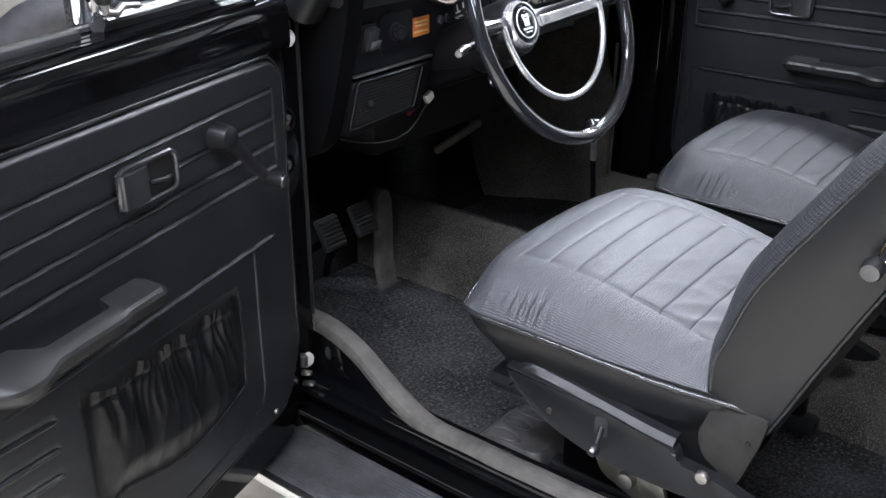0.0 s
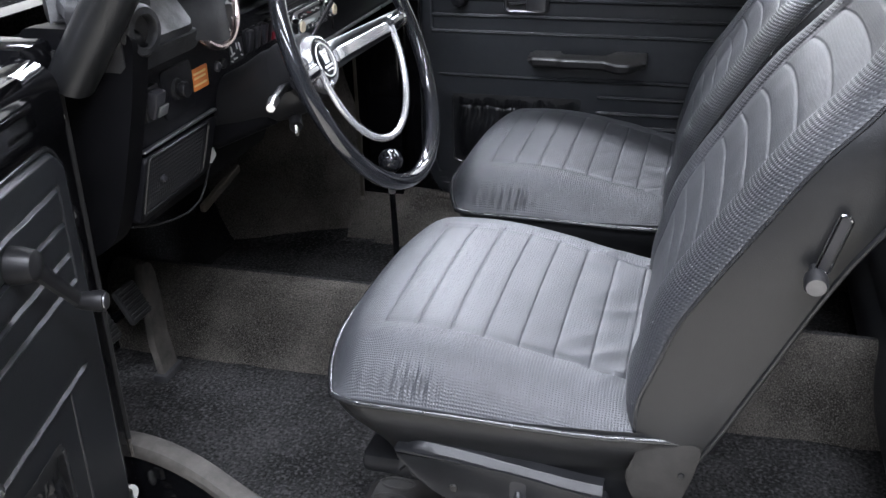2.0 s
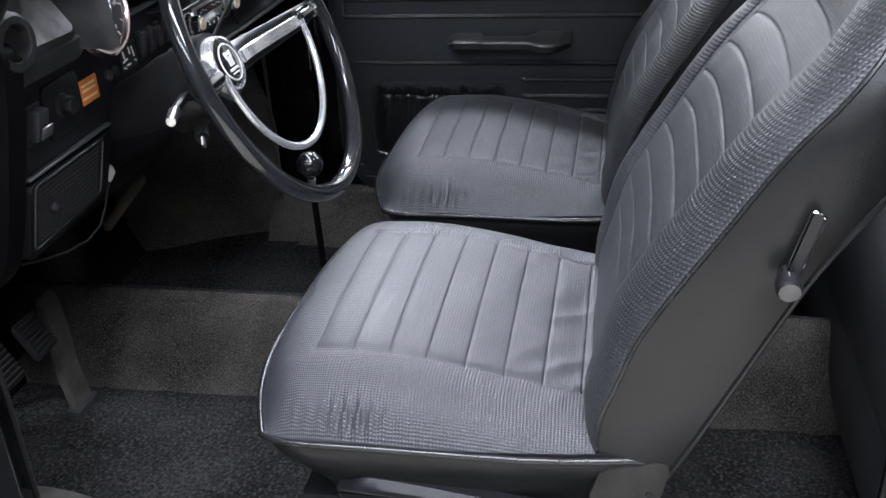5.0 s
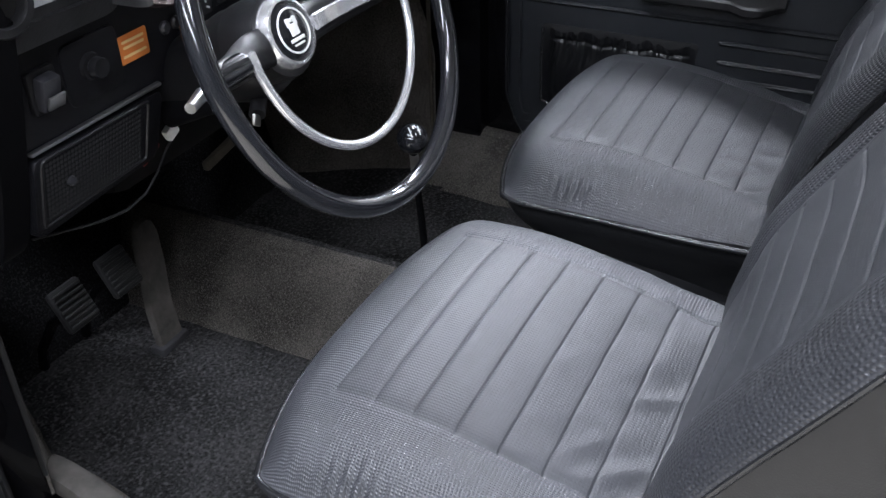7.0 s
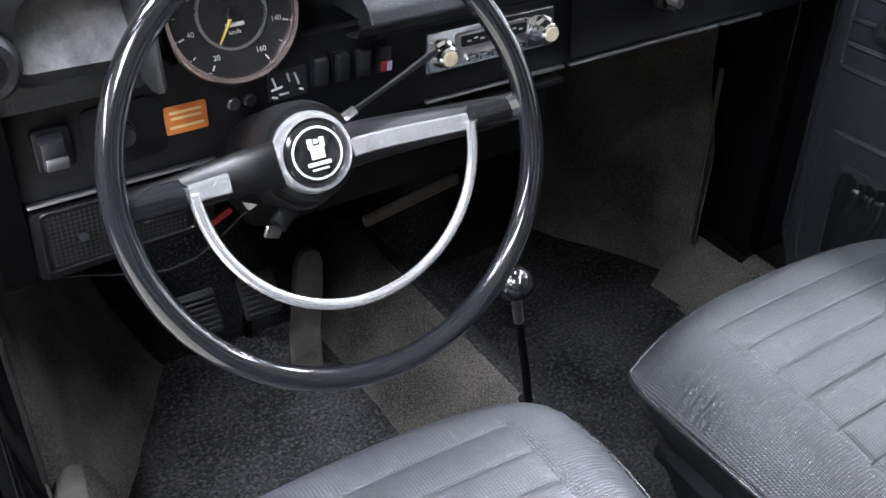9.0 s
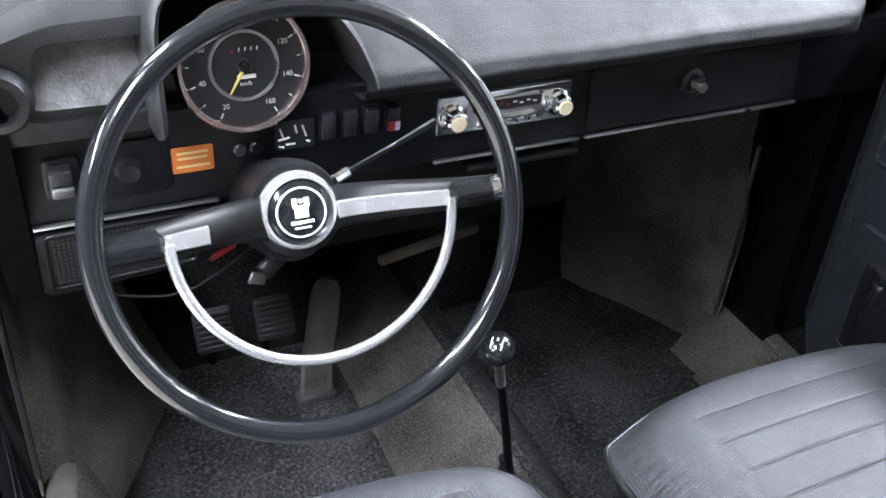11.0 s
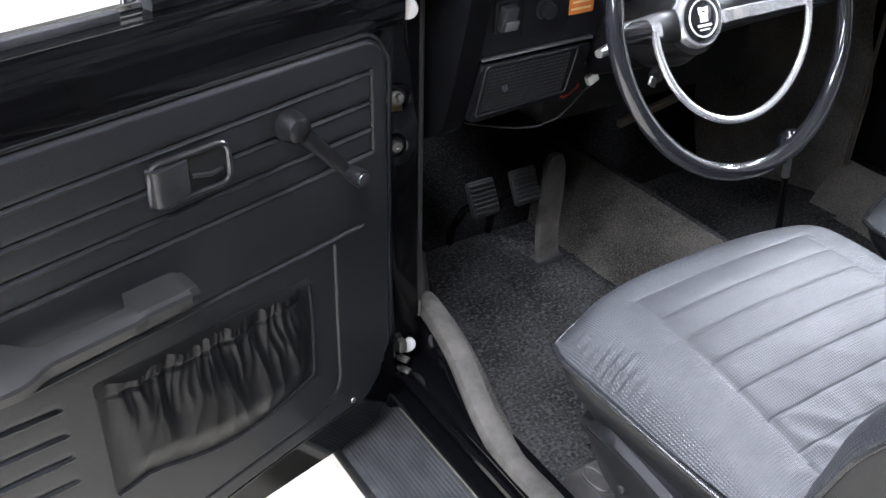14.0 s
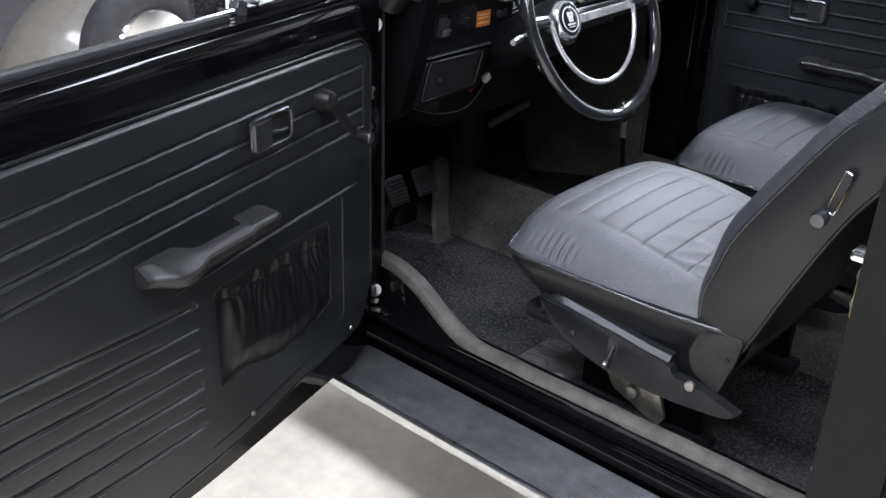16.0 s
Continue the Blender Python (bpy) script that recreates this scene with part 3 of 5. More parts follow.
part("glovebox_door", slab(round_poly([(0.182, 0.894), (0.5, 0.894), (0.49, 0.974), (0.176, 0.974)], 0.006), face, 0.004, 0.002), PLASTIC, dash, "black glovebox lid with a knob")
part("upper_strip", box((0.045, FY - 0.006, 0.979), (0.25, 0.01, 0.008), 0.003), PLASTIC, dash)
part("passenger_tray_edge", box((0.1, FY + 0.01, 0.868), (0.15, 0.03, 0.008), 0.003), PLASTIC, dash)


def pad(x, k):
    """Padded top: k runs from the lower lip over the top to the windscreen."""
    end = smooth(abs(x - CX) / 0.57, 0.8, 1.0)
    prof = ((0.17, 0.984), (0.15, 0.983), (0.132, 0.988), (0.124, 1.0), (0.13, 1.014), (0.16, 1.028), (0.22, 1.049), (0.268, 1.064), (0.3, 1.058), (0.44, 1.084))
    i = min(len(prof) - 2, int(k))
    t = k - i
    y = prof[i][0] * (1 - t) + prof[i + 1][0] * t
    z = prof[i][1] * (1 - t) + prof[i + 1][1] * t
    y = min(y, 0.19 + 0.25 * max(0, 1 - ((x - CX) / 0.575) ** 2) ** 0.8)
    nose = smooth(x, 0.5, 0.64)
    y = max(y, 0.124 + 0.085 * nose ** 2) if k < 5 else y
    return V(x, y + 0.012 * end, z - 0.006 * end + 0.0015 * noise.noise(V(x * 8, y * 8, 0)))


sheet("rear_padding", pad, steps(-0.475, -0.11, 30), steps(6.0, 9, 12), PAD, dash)
sheet("padding", pad, steps(-0.112, 0.64, 70), steps(0, 9, 36), PAD, dash, "scuffed dark grey padding")
# side part with the tray recess on the driver's end


def bezel(x, z, d):
    return V(x, 0.128 - d, z)


TRAY = round_poly([(-0.427, 1.012), (-0.325, 1.009), (-0.318, 1.08), (-0.41, 1.08)], 0.012)


def outline(poly, c, n=56):
    """The polygon's points met by n even rays from c."""
    out = []
    for i in range(n):
        a = math.tau * i / n
        dx, dz, best = math.cos(a), math.sin(a), 1e9
        for (x0, z0), (x1, z1) in zip(poly, poly[1:] + poly[:1]):
            ex, ez = x1 - x0, z1 - z0
            den = dx * ez - dz * ex
            if abs(den) > 1e-12:
                t = ((x0 - c[0]) * ez - (z0 - c[1]) * ex) / den
                k = ((x0 - c[0]) * dz - (z0 - c[1]) * dx) / den
                if t > 0 and -1e-6 <= k <= 1 + 1e-6:
                    best = min(best, t)
        out.append((c[0] + dx * best, c[1] + dz * best))
    return out


TC = (-0.372, 1.045)
POUT = outline(round_poly([(-0.482, 0.986), (-0.31, 0.985), (-0.305, 1.1), (-0.4, 1.098), (-0.482, 1.07)], 0.02), TC)
PTRAY = outline(TRAY, TC)


def tray_at(x, z, lift=0.0):
    q = (z - 1.01) / 0.07
    return V(x, 0.136 + 0.04 * q - lift, 1.018 + 0.056 * q)


grow = lambda p, k: (TC[0] + (p[0] - TC[0]) * k, TC[1] + (p[1] - TC[1]) * k)
part("side_instrument_panel", loft([[V(x, 0.2, z) for x, z in POUT], [V(x, 0.145, z) for x, z in POUT], [V(grow(p, 0.98)[0], 0.136, grow(p, 0.98)[1]) for p in POUT],
                                    [V(grow(p, 1.13)[0], 0.131, grow(p, 1.13)[1]) for p in PTRAY], [V(grow(p, 1.07)[0], 0.131, grow(p, 1.07)[1]) for p in PTRAY], [V(grow(p, 1.04)[0], 0.136, grow(p, 1.04)[1]) for p in PTRAY], [tray_at(x, z) for x, z in PTRAY]], False), TRIM, dash, "black moulded side panel round the tray")
part("tray_floor", slab(PTRAY, lambda x, z, d: tray_at(x, z, d), 0.002), TRAYMAT, dash, "worn silvery grey tray")
vm = Matrix.Translation((-0.45, 0.124, 1.035)) @ pose(0, 0, 0, 90, 0, -8)
vt = part("air_vent", lathe([(0.0175, -0.03), (0.0178, 0.0), (0.0195, 0.003), (0.0265, 0.002), (0.0305, -0.004), (0.031, -0.012)], vm, 28), TRIM, dash)
# near-black bottom stands in for the shade deep in the vent
part("vent_hole", lathe([(0.0174, -0.02), (0.0174, -0.009), (0.0, -0.009)], vm, 20), HOLE, vt)
# binnacle hood
HOOD = [(-0.326, 0.995), (-0.325, 1.085), (-0.312, 1.128), (-0.27, 1.139), (-0.2, 1.135), (-0.162, 1.118), (-0.118, 1.06), (-0.1, 1.018), (-0.097, 1.004)]
hp_ = round_poly(HOOD, 0.03, 4)[4:-4]
hp_ = [HOOD[0]] + hp_[1:-1] + [HOOD[-1]]
cen = V(-0.215, 0, 1.05)


def hood_ring(y, k, dy=0.0):
    lip = lambda x, z: 0.026 * smooth(cen.x - x, 0.05, 0.1) * smooth(1.12 - z, 0.0, 0.08) * smooth(0.2 - y, 0.0, 0.06)
    return [V(cen.x + (x - cen.x) * k, y - dy * (z - 0.978) / 0.15 - lip(x, z), cen.z + (z - cen.z) * k) for x, z in hp_]


part("binnacle_hood", loft([hood_ring(0.22, 0.8), hood_ring(0.17, 0.84), hood_ring(0.13, 0.875), hood_ring(0.118, 0.905), hood_ring(0.114, 0.935), hood_ring(0.118, 0.97), hood_ring(0.13, 0.99),
                            hood_ring(0.2, 1.0), hood_ring(0.34, 0.95)], False, False), TRIM, dash, "dark grey instrument hood")

part("binnacle_back", slab([(cen.x + (x - cen.x) * 0.83, cen.z + (z - cen.z) * 0.83) for x, z in hp_], lambda x, z, d: V(x, 0.215 - d, z), 0.004), HOLE, dash)

# dash end panel beside the hinge pillar
tagged(part("dash_end_trim", slab(round_poly([(0.262, 0.745), (0.225, 0.755), (0.19, 0.78), (0.165, 0.85), (0.135, 0.96), (0.12, 1.04), (0.27, 1.04)], 0.02), lambda y, z, d: V(-0.478 + d, y, z), 0.032, 0.012), OUTER),
       "black vinyl trim between dash and hinge pillar", "trim", kind="structure")
tagged(part("dash_end_trim_passenger", slab(round_poly([(0.26, 0.87), (0.215, 0.88), (0.185, 0.96), (0.17, 1.04), (0.28, 1.04)], 0.02), lambda y, z, d: V(0.672 - d, y, z), 0.032, 0.012), PLASTIC),
       "black trim at the dash end", "trim", kind="structure")


def words(s, size, m, mat, parent, name="lettering", label=""):
    cu = bpy.data.curves.new(name, "FONT")
    cu.body, cu.size, cu.align_x, cu.align_y, cu.extrude = s, size, "CENTER", "CENTER", 0.0003
    tmp = bpy.data.objects.new("t", cu)
    me = bpy.data.meshes.new_from_object(tmp)
    bpy.data.objects.remove(tmp)
    me.transform(m)
    return finish(name, me, mat, parent, label)


# speedometer
SP = V(-0.225, 0.166, 1.026)
sm = Matrix.Translation(SP) @ pose(0, 0, 0, 90 - 13, 0, 0)
sp = thing("speedometer", SP, "round black speedometer with white figures and a copper-toned ring", "speedometer")
part("housing", lathe([(0.064, -0.03), (0.064, -0.002), (0.0, -0.002)], sm, 40), PLASTIC, sp)
part("bezel", lathe([(0.0585, -0.0015), (0.0592, 0.004), (0.0615, 0.0068), (0.065, 0.007), (0.068, 0.003), (0.068, -0.004)], sm, 48), painted("copper_bezel", (0.84, 0.7, 0.66), 0.2, metal=1.0), sp, "copper-toned bezel")
part("dial", lathe([(0.061, -0.001), (0.061, 0.0), (0.0, 0.0)], sm, 40), DIAL, sp)
part("inner_ring", tube([sm @ V(0.0335 * math.cos(a), 0.0335 * math.sin(a), 0.001) for a in steps(0, math.tau * 39 / 40, 39)], 0.002, 6, closed=True), SILVER, sp)
part("cap", lathe([(0.007, 0), (0.007, 0.006), (0.005, 0.008), (0, 0.008)], sm, 18), PLASTIC, sp)
ang = radians(237)
part("needle", tube([sm @ V(0.005 * math.cos(ang), 0.005 * math.sin(ang), 0.005), sm @ V(0.032 * math.cos(ang), 0.032 * math.sin(ang), 0.004)], [0.0022, 0.0009], 6), YELLOW, sp)
for i in range(15):
    a = radians(240 - 300 * i / 14)
    big = i % 2 == 0
    part("tick", tube([sm @ V(r * math.cos(a), r * math.sin(a), 0.0012) for r in ((0.0515 if big else 0.0535), 0.057)], 0.0009 if big else 0.0005, 5), RED if i == 5 else WHITE, sp)
for i, s in enumerate(("20", "40", "60", "80", "100", "120", "140", "160")):
    a = radians(240 - 300 * i / 7)
    words(s, 0.0072, sm @ Matrix.Translation((0.0445 * math.cos(a), 0.0445 * math.sin(a), 0.001)), WHITE, sp, "numeral")
words("km/h", 0.006, sm @ Matrix.Translation((0, -0.018, 0.001)), WHITE, sp, "lettering")
part("counter", tube([sm @ V(x, -0.011, 0.0015) for x in (-0.008, 0.01)], 0.0022, 6), WHITE, sp, "row of small white counter marks")
part("mark", tube([sm @ V(x, 0.0145, 0.0012) for x in (-0.0125, -0.0095)], 0.0014, 6), RED, sp)
for i in range(4):
    part("mark", tube([sm @ V(-0.004 + 0.006 * i, 0.014, 0.0012), sm @ V(-0.003 + 0.006 * i, 0.0175, 0.0012)], 0.0007, 5), WHITE, sp)

# small things on the lower panel


def on_dash(name, x, z, w, h, t, mat, label, category, bev=0.002, group=""):
    return tagged(part(name, slab(rounded(w, h, min(w, h) * 0.15, 3, x, z), face, t, min(bev, t * 0.4)), mat), label, category, group)


sw = thing("light_switch", (-0.412, FY, 0.935), "black rocker light switch with a silver face", "switch")
part("base", slab(rounded(0.034, 0.042, 0.004, 3, -0.408, 0.938), face, 0.006, 0.002), PLASTIC, sw)
part("rocker", box((-0.41, FY - 0.011, 0.938), (0.022, 0.014, 0.034), 0.003, pose(0, 0, 0, 14)), SWITCH, sw)
part("silver_face", box((-0.409, FY - 0.019, 0.93), (0.02, 0.003, 0.014), 0.001, pose(0, 0, 0, 20)), SILVER, sw)
pn = on_dash("knob_plate", -0.343, 0.936, 0.075, 0.062, 0.003, CRACKLE, "black plate round a dash knob", "plate")
kn = thing("dash_knob", (-0.347, FY, 0.938), "ribbed black round dash knob", "knob")
km = Matrix.Translation((-0.347, FY - 0.003, 0.938)) @ pose(0, 0, 0, 90)
part("collar", lathe([(0.014, 0), (0.013, 0.004), (0.009, 0.005), (0, 0.005)], km, 20), PLASTIC, kn)
part("grip", lathe([(0.008, 0.004), (0.0105, 0.007), (0.0105, 0.013), (0.0095, 0.0155), (0.006, 0.0145), (0, 0.0145)], km, 16), PLASTIC, kn)
lb = thing("warning_label", (-0.284, FY, 0.935), "orange label with two lines of tiny pale print", "label")
part("plate", slab(rounded(0.042, 0.029, 0.002, 2, -0.284, 0.9355), face, 0.001), ORANGE, lb)
for dz, w in ((0.0075, 0.032), (0.0015, 0.03), (-0.0075, 0.034)):
    part("print", slab(rounded(w, 0.0028, 0.0008, 1, -0.284, 0.9355 + dz), lambda x, z, d: V(x, FY - 0.001 - d, z), 0.0004), painted("pale_print", (0.6, 0.42, 0.2), 0.6), lb)
for x, m in ((-0.236, SWITCH), (-0.219, PLASTIC)):
    tagged(part("pilot_light", lathe([(0.007, 0), (0.007, 0.003), (0.005, 0.005), (0, 0.005)], Matrix.Translation((x, FY, 0.938)) @ pose(0, 0, 0, 90), 16), m), "small round dash pilot light", "pilot light")
gp = thing("gear_diagram", (-0.18, FY, 0.945), "black plate with a white gear pattern diagram", "label")
part("plate", slab(rounded(0.042, 0.032, 0.002, 2, -0.178, 0.946), face, 0.0015), DIAL, gp)
for x0, z0, x1, z1 in ((-0.194, 0.955, -0.19, 0.942), (-0.196, 0.942, -0.184, 0.944), (-0.188, 0.936, -0.178, 0.936), (-0.178, 0.957, -0.176, 0.948), (-0.17, 0.956, -0.166, 0.943), (-0.196, 0.935, -0.19, 0.933), (-0.166, 0.938, -0.162, 0.936)):
    part("mark", tube([V(x0, FY - 0.002, z0), V(x1, FY - 0.002, z1)], 0.0012, 5), WHITE, gp)
for i, x in enumerate((-0.143, -0.119, -0.095, -0.071)):
    r = thing("rocker_switch", (x, FY, 0.952), "black plastic dash rocker switch" if i < 3 else "black rocker switch with a red lower half", "switch", "dash rocker switches")
    part("base", slab(rounded(0.018, 0.034, 0.002, 2, x, 0.951), face, 0.004, 0.001), PLASTIC, r)
    part("rocker", box((x, FY - 0.006, 0.952), (0.0145, 0.008, 0.03), 0.002, pose(0, 0, 0, 10)), SWITCH, r)
    if i == 3:
        part("red_face", box((x, FY - 0.0105, 0.944), (0.013, 0.003, 0.012), 0.001, pose(0, 0, 0, 8)), RED, r)
        part("pale_face", box((x + 0.0035, FY - 0.0115, 0.944), (0.006, 0.002, 0.011), 0.0005, pose(0, 0, 0, 8)), painted("pale_lilac", (0.45, 0.45, 0.6), 0.4), r)

# radio
ra = thing("car_radio", (0.066, FY, 0.94), "chrome-fronted car radio with two ivory knobs", "radio")
part("faceplate", slab(rounded(0.17, 0.047, 0.003, 2, 0.066, 0.942), face, 0.006, 0.002), CHROME, ra)
part("inset", slab(rounded(0.096, 0.034, 0.003, 2, 0.066, 0.942), lambda x, z, d: V(x, FY - 0.006 - d, z), 0.003, 0.001), SILVER, ra)
part("dial_window", slab(rounded(0.086, 0.012, 0.002, 2, 0.066, 0.95), lambda x, z, d: V(x, FY - 0.009 - d, z), 0.002), DIAL, ra)
for i in range(9):
    part("dial_mark", box((0.032 + 0.0085 * i, FY - 0.0115, 0.95 + 0.002 * (i % 2)), (0.0045, 0.001, 0.0018), 0), RED if i in (3, 4) else WHITE, ra)
for i in range(5):
    part("push_button", box((0.034 + 0.016 * i, FY - 0.012, 0.932), (0.0135, 0.012, 0.008), 0.002), CHROME, ra)
for x in (-0.001, 0.133):
    k = part("knob", lathe([(0.0155, 0), (0.0155, 0.006), (0.012, 0.008), (0.012, 0.018), (0.01, 0.02), (0, 0.02)], Matrix.Translation((x, FY - 0.006, 0.942)) @ pose(0, 0, 0, 90), 24), CHROME, ra)
    part("knob_cap", lathe([(0.009, 0.0201), (0.008, 0.0225), (0, 0.0225)], Matrix.Translation((x, FY - 0.006, 0.942)) @ pose(0, 0, 0, 90), 20), painted("ivory", (0.6, 0.52, 0.36), 0.4), k, "ivory knob cap")

gk = thing("glovebox_knob", (0.32, FY - 0.004, 0.935), "black turn knob on the glovebox lid", "knob")
gm = Matrix.Translation((0.32, FY - 0.004, 0.944)) @ pose(0, 0, 0, 90)
part("collar", lathe([(0.016, 0), (0.016, 0.008), (0.012, 0.012), (0, 0.012)], gm, 20), PLASTIC, gk)
part("grip", box((0.32, FY - 0.022, 0.944), (0.008, 0.018, 0.024), 0.003), PLASTIC, gk)
part("lock_core", lathe([(0.006, 0.012), (0.006, 0.03), (0, 0.03)], gm, 14), STEEL, gk)

# perforated speaker panel under the dash
gr = thing("speaker_panel", (-0.37, 0.17, 0.84), "black perforated speaker panel under the dash", "speaker")


def tilt(x, z, d):
    return V(x, 0.165 + (0.88 - z) * 0.25 - d, z)


part("panel", slab(round_poly([(-0.445, 0.79), (-0.27, 0.80), (-0.262, 0.88), (-0.443, 0.88)], 0.01), tilt, 0.012, 0.003), CRACKLE, gr)
hb = bmesh.new()
for i in range(28):
    for j in range(12):
        x, z = -0.428 + 0.0048 * i, 0.808 + 0.0056 * j
        if abs(x + 0.399) + abs(z - 0.837) > 0.009:
            add_slab(hb, rounded(0.0032, 0.0038, 0.0006, 1, x, z), lambda a, b, d: tilt(a, b, 0.0115 + d), 0.001)
tagged(part("perforated_field", hb, painted("grille_dots", (0.014, 0.014, 0.015), 0.6), gr), kind="stuff")
part("rim", tube([tilt(x, z, 0.012) for x, z in round_poly([(-0.436, 0.8), (-0.288, 0.806), (-0.285, 0.876), (-0.434, 0.876)], 0.006)], 0.002, 6, closed=True), PLASTIC, gr)
part("knob", plug(bmesh.new(), tilt(-0.399, 0.837, 0.012), (0, -1, 0.2), 0.005, 0.005), SWITCH, gr)

# under-dash clutter
tagged(part("cable", tube([V(-0.44 + 0.03 * i, 0.19 + 0.01 * math.sin(i), 0.785 - 0.03 * math.sin(i * 0.45)) for i in range(9)], 0.0015, 6), HOLE), "thin black cable hanging under the dash", "cable")
tagged(part("wire_connector", box((-0.255, 0.2, 0.79), (0.034, 0.008, 0.009), 0.003, pose(0, 0, 0, 0, -25, 0)), painted("dark_red_plastic", (0.22, 0.012, 0.012), 0.4)), "red wire connector under the dash", "connector")
tagged(part("clip", box((-0.215, 0.2, 0.8), (0.02, 0.01, 0.016), 0.003, pose(0, 0, 0, 0, -25, 0)), WHITE), "small white clip under the dash", "clip")
tagged(part("relay_box", box((-0.16, 0.24, 0.855), (0.12, 0.04, 0.035), 0.006, pose(0, 0, 0, 0, -18, 0)), BLUE), "dark blue plastic box under the dash", "relay")
tagged(part("duct_edge_strip", box((0.08, 0.36, 0.622), (0.165, 0.012, 0.016), 0.004, pose(0, 0, 0, 0, -6, 4)), TANEDGE), "tan foam strip under the dash centre", "strip")
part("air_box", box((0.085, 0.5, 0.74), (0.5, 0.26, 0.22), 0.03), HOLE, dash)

# ---- steering wheel and column ----
WC = V(-0.2195, -0.0465, 0.9696)
TH, YAW = radians(23.1), radians(-1.5)
NX, NN = V(math.cos(YAW), math.sin(YAW), 0), V(math.sin(YAW) * math.cos(TH), -math.cos(YAW) * math.cos(TH), math.sin(TH))
NU = NN.cross(NX)


def W(a, b, h):
    return WC + NX * a + NU * b + NN * h


wm = Matrix.Translation(WC) @ Matrix((NX, NU, NN)).transposed().to_4x4()
sw_ = thing("steering_wheel", WC, "two-spoke black steering wheel with a chrome half horn ring", "steering wheel")
part("rim", tube([W(0.183 * math.cos(a), 0.183 * math.sin(a), 0.0) for a in steps(0, math.tau * 159 / 160, 159)], 0.0106, 16, closed=True), RIM, sw_)
HUB = -0.066
for s in (-1, 1):
    sec = []
    for k in steps(0, 1, 12):
        x = 0.03 + 0.15 * k
        h = HUB - 0.008 + 0.066 * smooth(k, 0.05, 0.95)
        b = 0.006 * k
        hw, ht = 0.021 - 0.009 * k, 0.013 - 0.004 * k
        sec.append([W(s * x, b + hw * math.cos(q), h + ht * math.sin(q)) for q in steps(0, math.tau * 13 / 14, 13)])
    part("spoke", loft(sec), PLASTIC, sw_)
    part("spoke_sleeve", tube([W(s * x, 0.005, -0.012 + 0.07 * (x - 0.128)) for x in (0.126, 0.131, 0.15, 0.176)], [0.006, 0.0115, 0.012, 0.0115], 14), RIM, sw_)
    bar = []
    for k in steps(0, 1, 10):
        x0 = 0.034 if s > 0 else 0.086
        x = x0 + (0.128 - x0) * k
        h = HUB + 0.0095 + 0.062 * smooth((x - 0.03) / 0.15, 0.05, 0.95)
        bar.append([W(s * x, 0.003 * k + c * (0.0085 - 0.001 * k), h + d) for c, d in ((-1, 0), (-0.8, 0.0035), (0.8, 0.0035), (1, 0), (0.8, -0.003), (-0.8, -0.003))])
    part("spoke_trim", loft(bar), BRIGHT, sw_, "chrome spoke trim")
    if s > 0:
        part("rim_collar", tube([W(s * 0.166, 0.005, -0.009), W(s * 0.174, 0.006, -0.008)], 0.0123, 14), CHROME, sw_)
ring = []
for a in steps(math.pi, math.tau, 48):
    ring.append(W(0.001 + 0.1245 * math.cos(a), 0.003 + 0.1245 * math.sin(a), -0.005 + 0.004 * math.sin(a)))
part("horn_ring", tube(ring, 0.0048, 12, flat=0.9, up=NX), BRIGHT, sw_, "chrome half horn ring")
hubm = wm @ Matrix.Translation((0.0, 0.003, HUB - 0.004))
hb_ = part("hub", lathe([(0.044, -0.05), (0.046, -0.02), (0.043, -0.002), (0.0, -0.002)], hubm, 36), PLASTIC, sw_)
part("hub_ring", lathe([(0.0298, 0.006), (0.0308, 0.012), (0.0335, 0.0112), (0.0365, 0.004), (0.037, -0.003), (0.0298, -0.003)], hubm, 40), BRIGHT, hb_, "chrome hub ring")
part("horn_button", lathe([(0.03, 0.0), (0.0298, 0.009), (0.024, 0.0128), (0.0, 0.0145)], hubm, 36), RIM, hb_)
crest = bmesh.new()
for a, b, w, h in ((0, 0.001, 0.013, 0.012), (-0.0055, 0.009, 0.005, 0.009), (0.0055, 0.009, 0.005, 0.009), (0, 0.0105, 0.004, 0.004), (0, -0.009, 0.022, 0.0035), (0, -0.014, 0.016, 0.002)):
    add_box(crest, hubm @ V(a, b, 0.0135), (w, h, 0.003), 0.0006, wm.to_3x3().to_4x4(), 1)
part("crest", crest, WHITE, hb_, "plain silver crest shape")
part("crest_ring", tube([hubm @ V(0.0225 * math.cos(a), 0.0225 * math.sin(a), 0.0132) for a in steps(0, math.tau * 31 / 32, 31)], 0.0011, 5, closed=True), WHITE, hb_)

col = thing("steering_column", WC - NN * 0.1, "black steering column housing with two stalks", "steering column")
part("housing", loft([[W(r * math.cos(q), -0.004 + 1.1 * r * math.sin(q), h) for q in steps(0, math.tau * 19 / 20, 19)] for h, r in ((-0.1, 0.041), (-0.108, 0.044), (-0.14, 0.045), (-0.17, 0.04), (-0.3, 0.032))]), PLASTIC, col)
part("lower_shroud", loft([[W(x, b, h) for x, b in rounded(w, hh, 0.012, 3, 0.0, -0.03)] for h, w, hh in ((-0.15, 0.04, 0.02), (-0.16, 0.06, 0.04), (-0.26, 0.065, 0.045))]), OUTER, col)
part("column_tube", tube([W(0, -0.005, -0.28), W(0, -0.005, -0.62)], 0.022, 14), PAINT, col)
part("turn_stalk", tube([W(-0.02, -0.01, -0.1), V(-0.29, 0.04, 0.928), V(-0.35, 0.025, 0.93)], [0.007, 0.006, 0.0055], 8), PLASTIC, col)
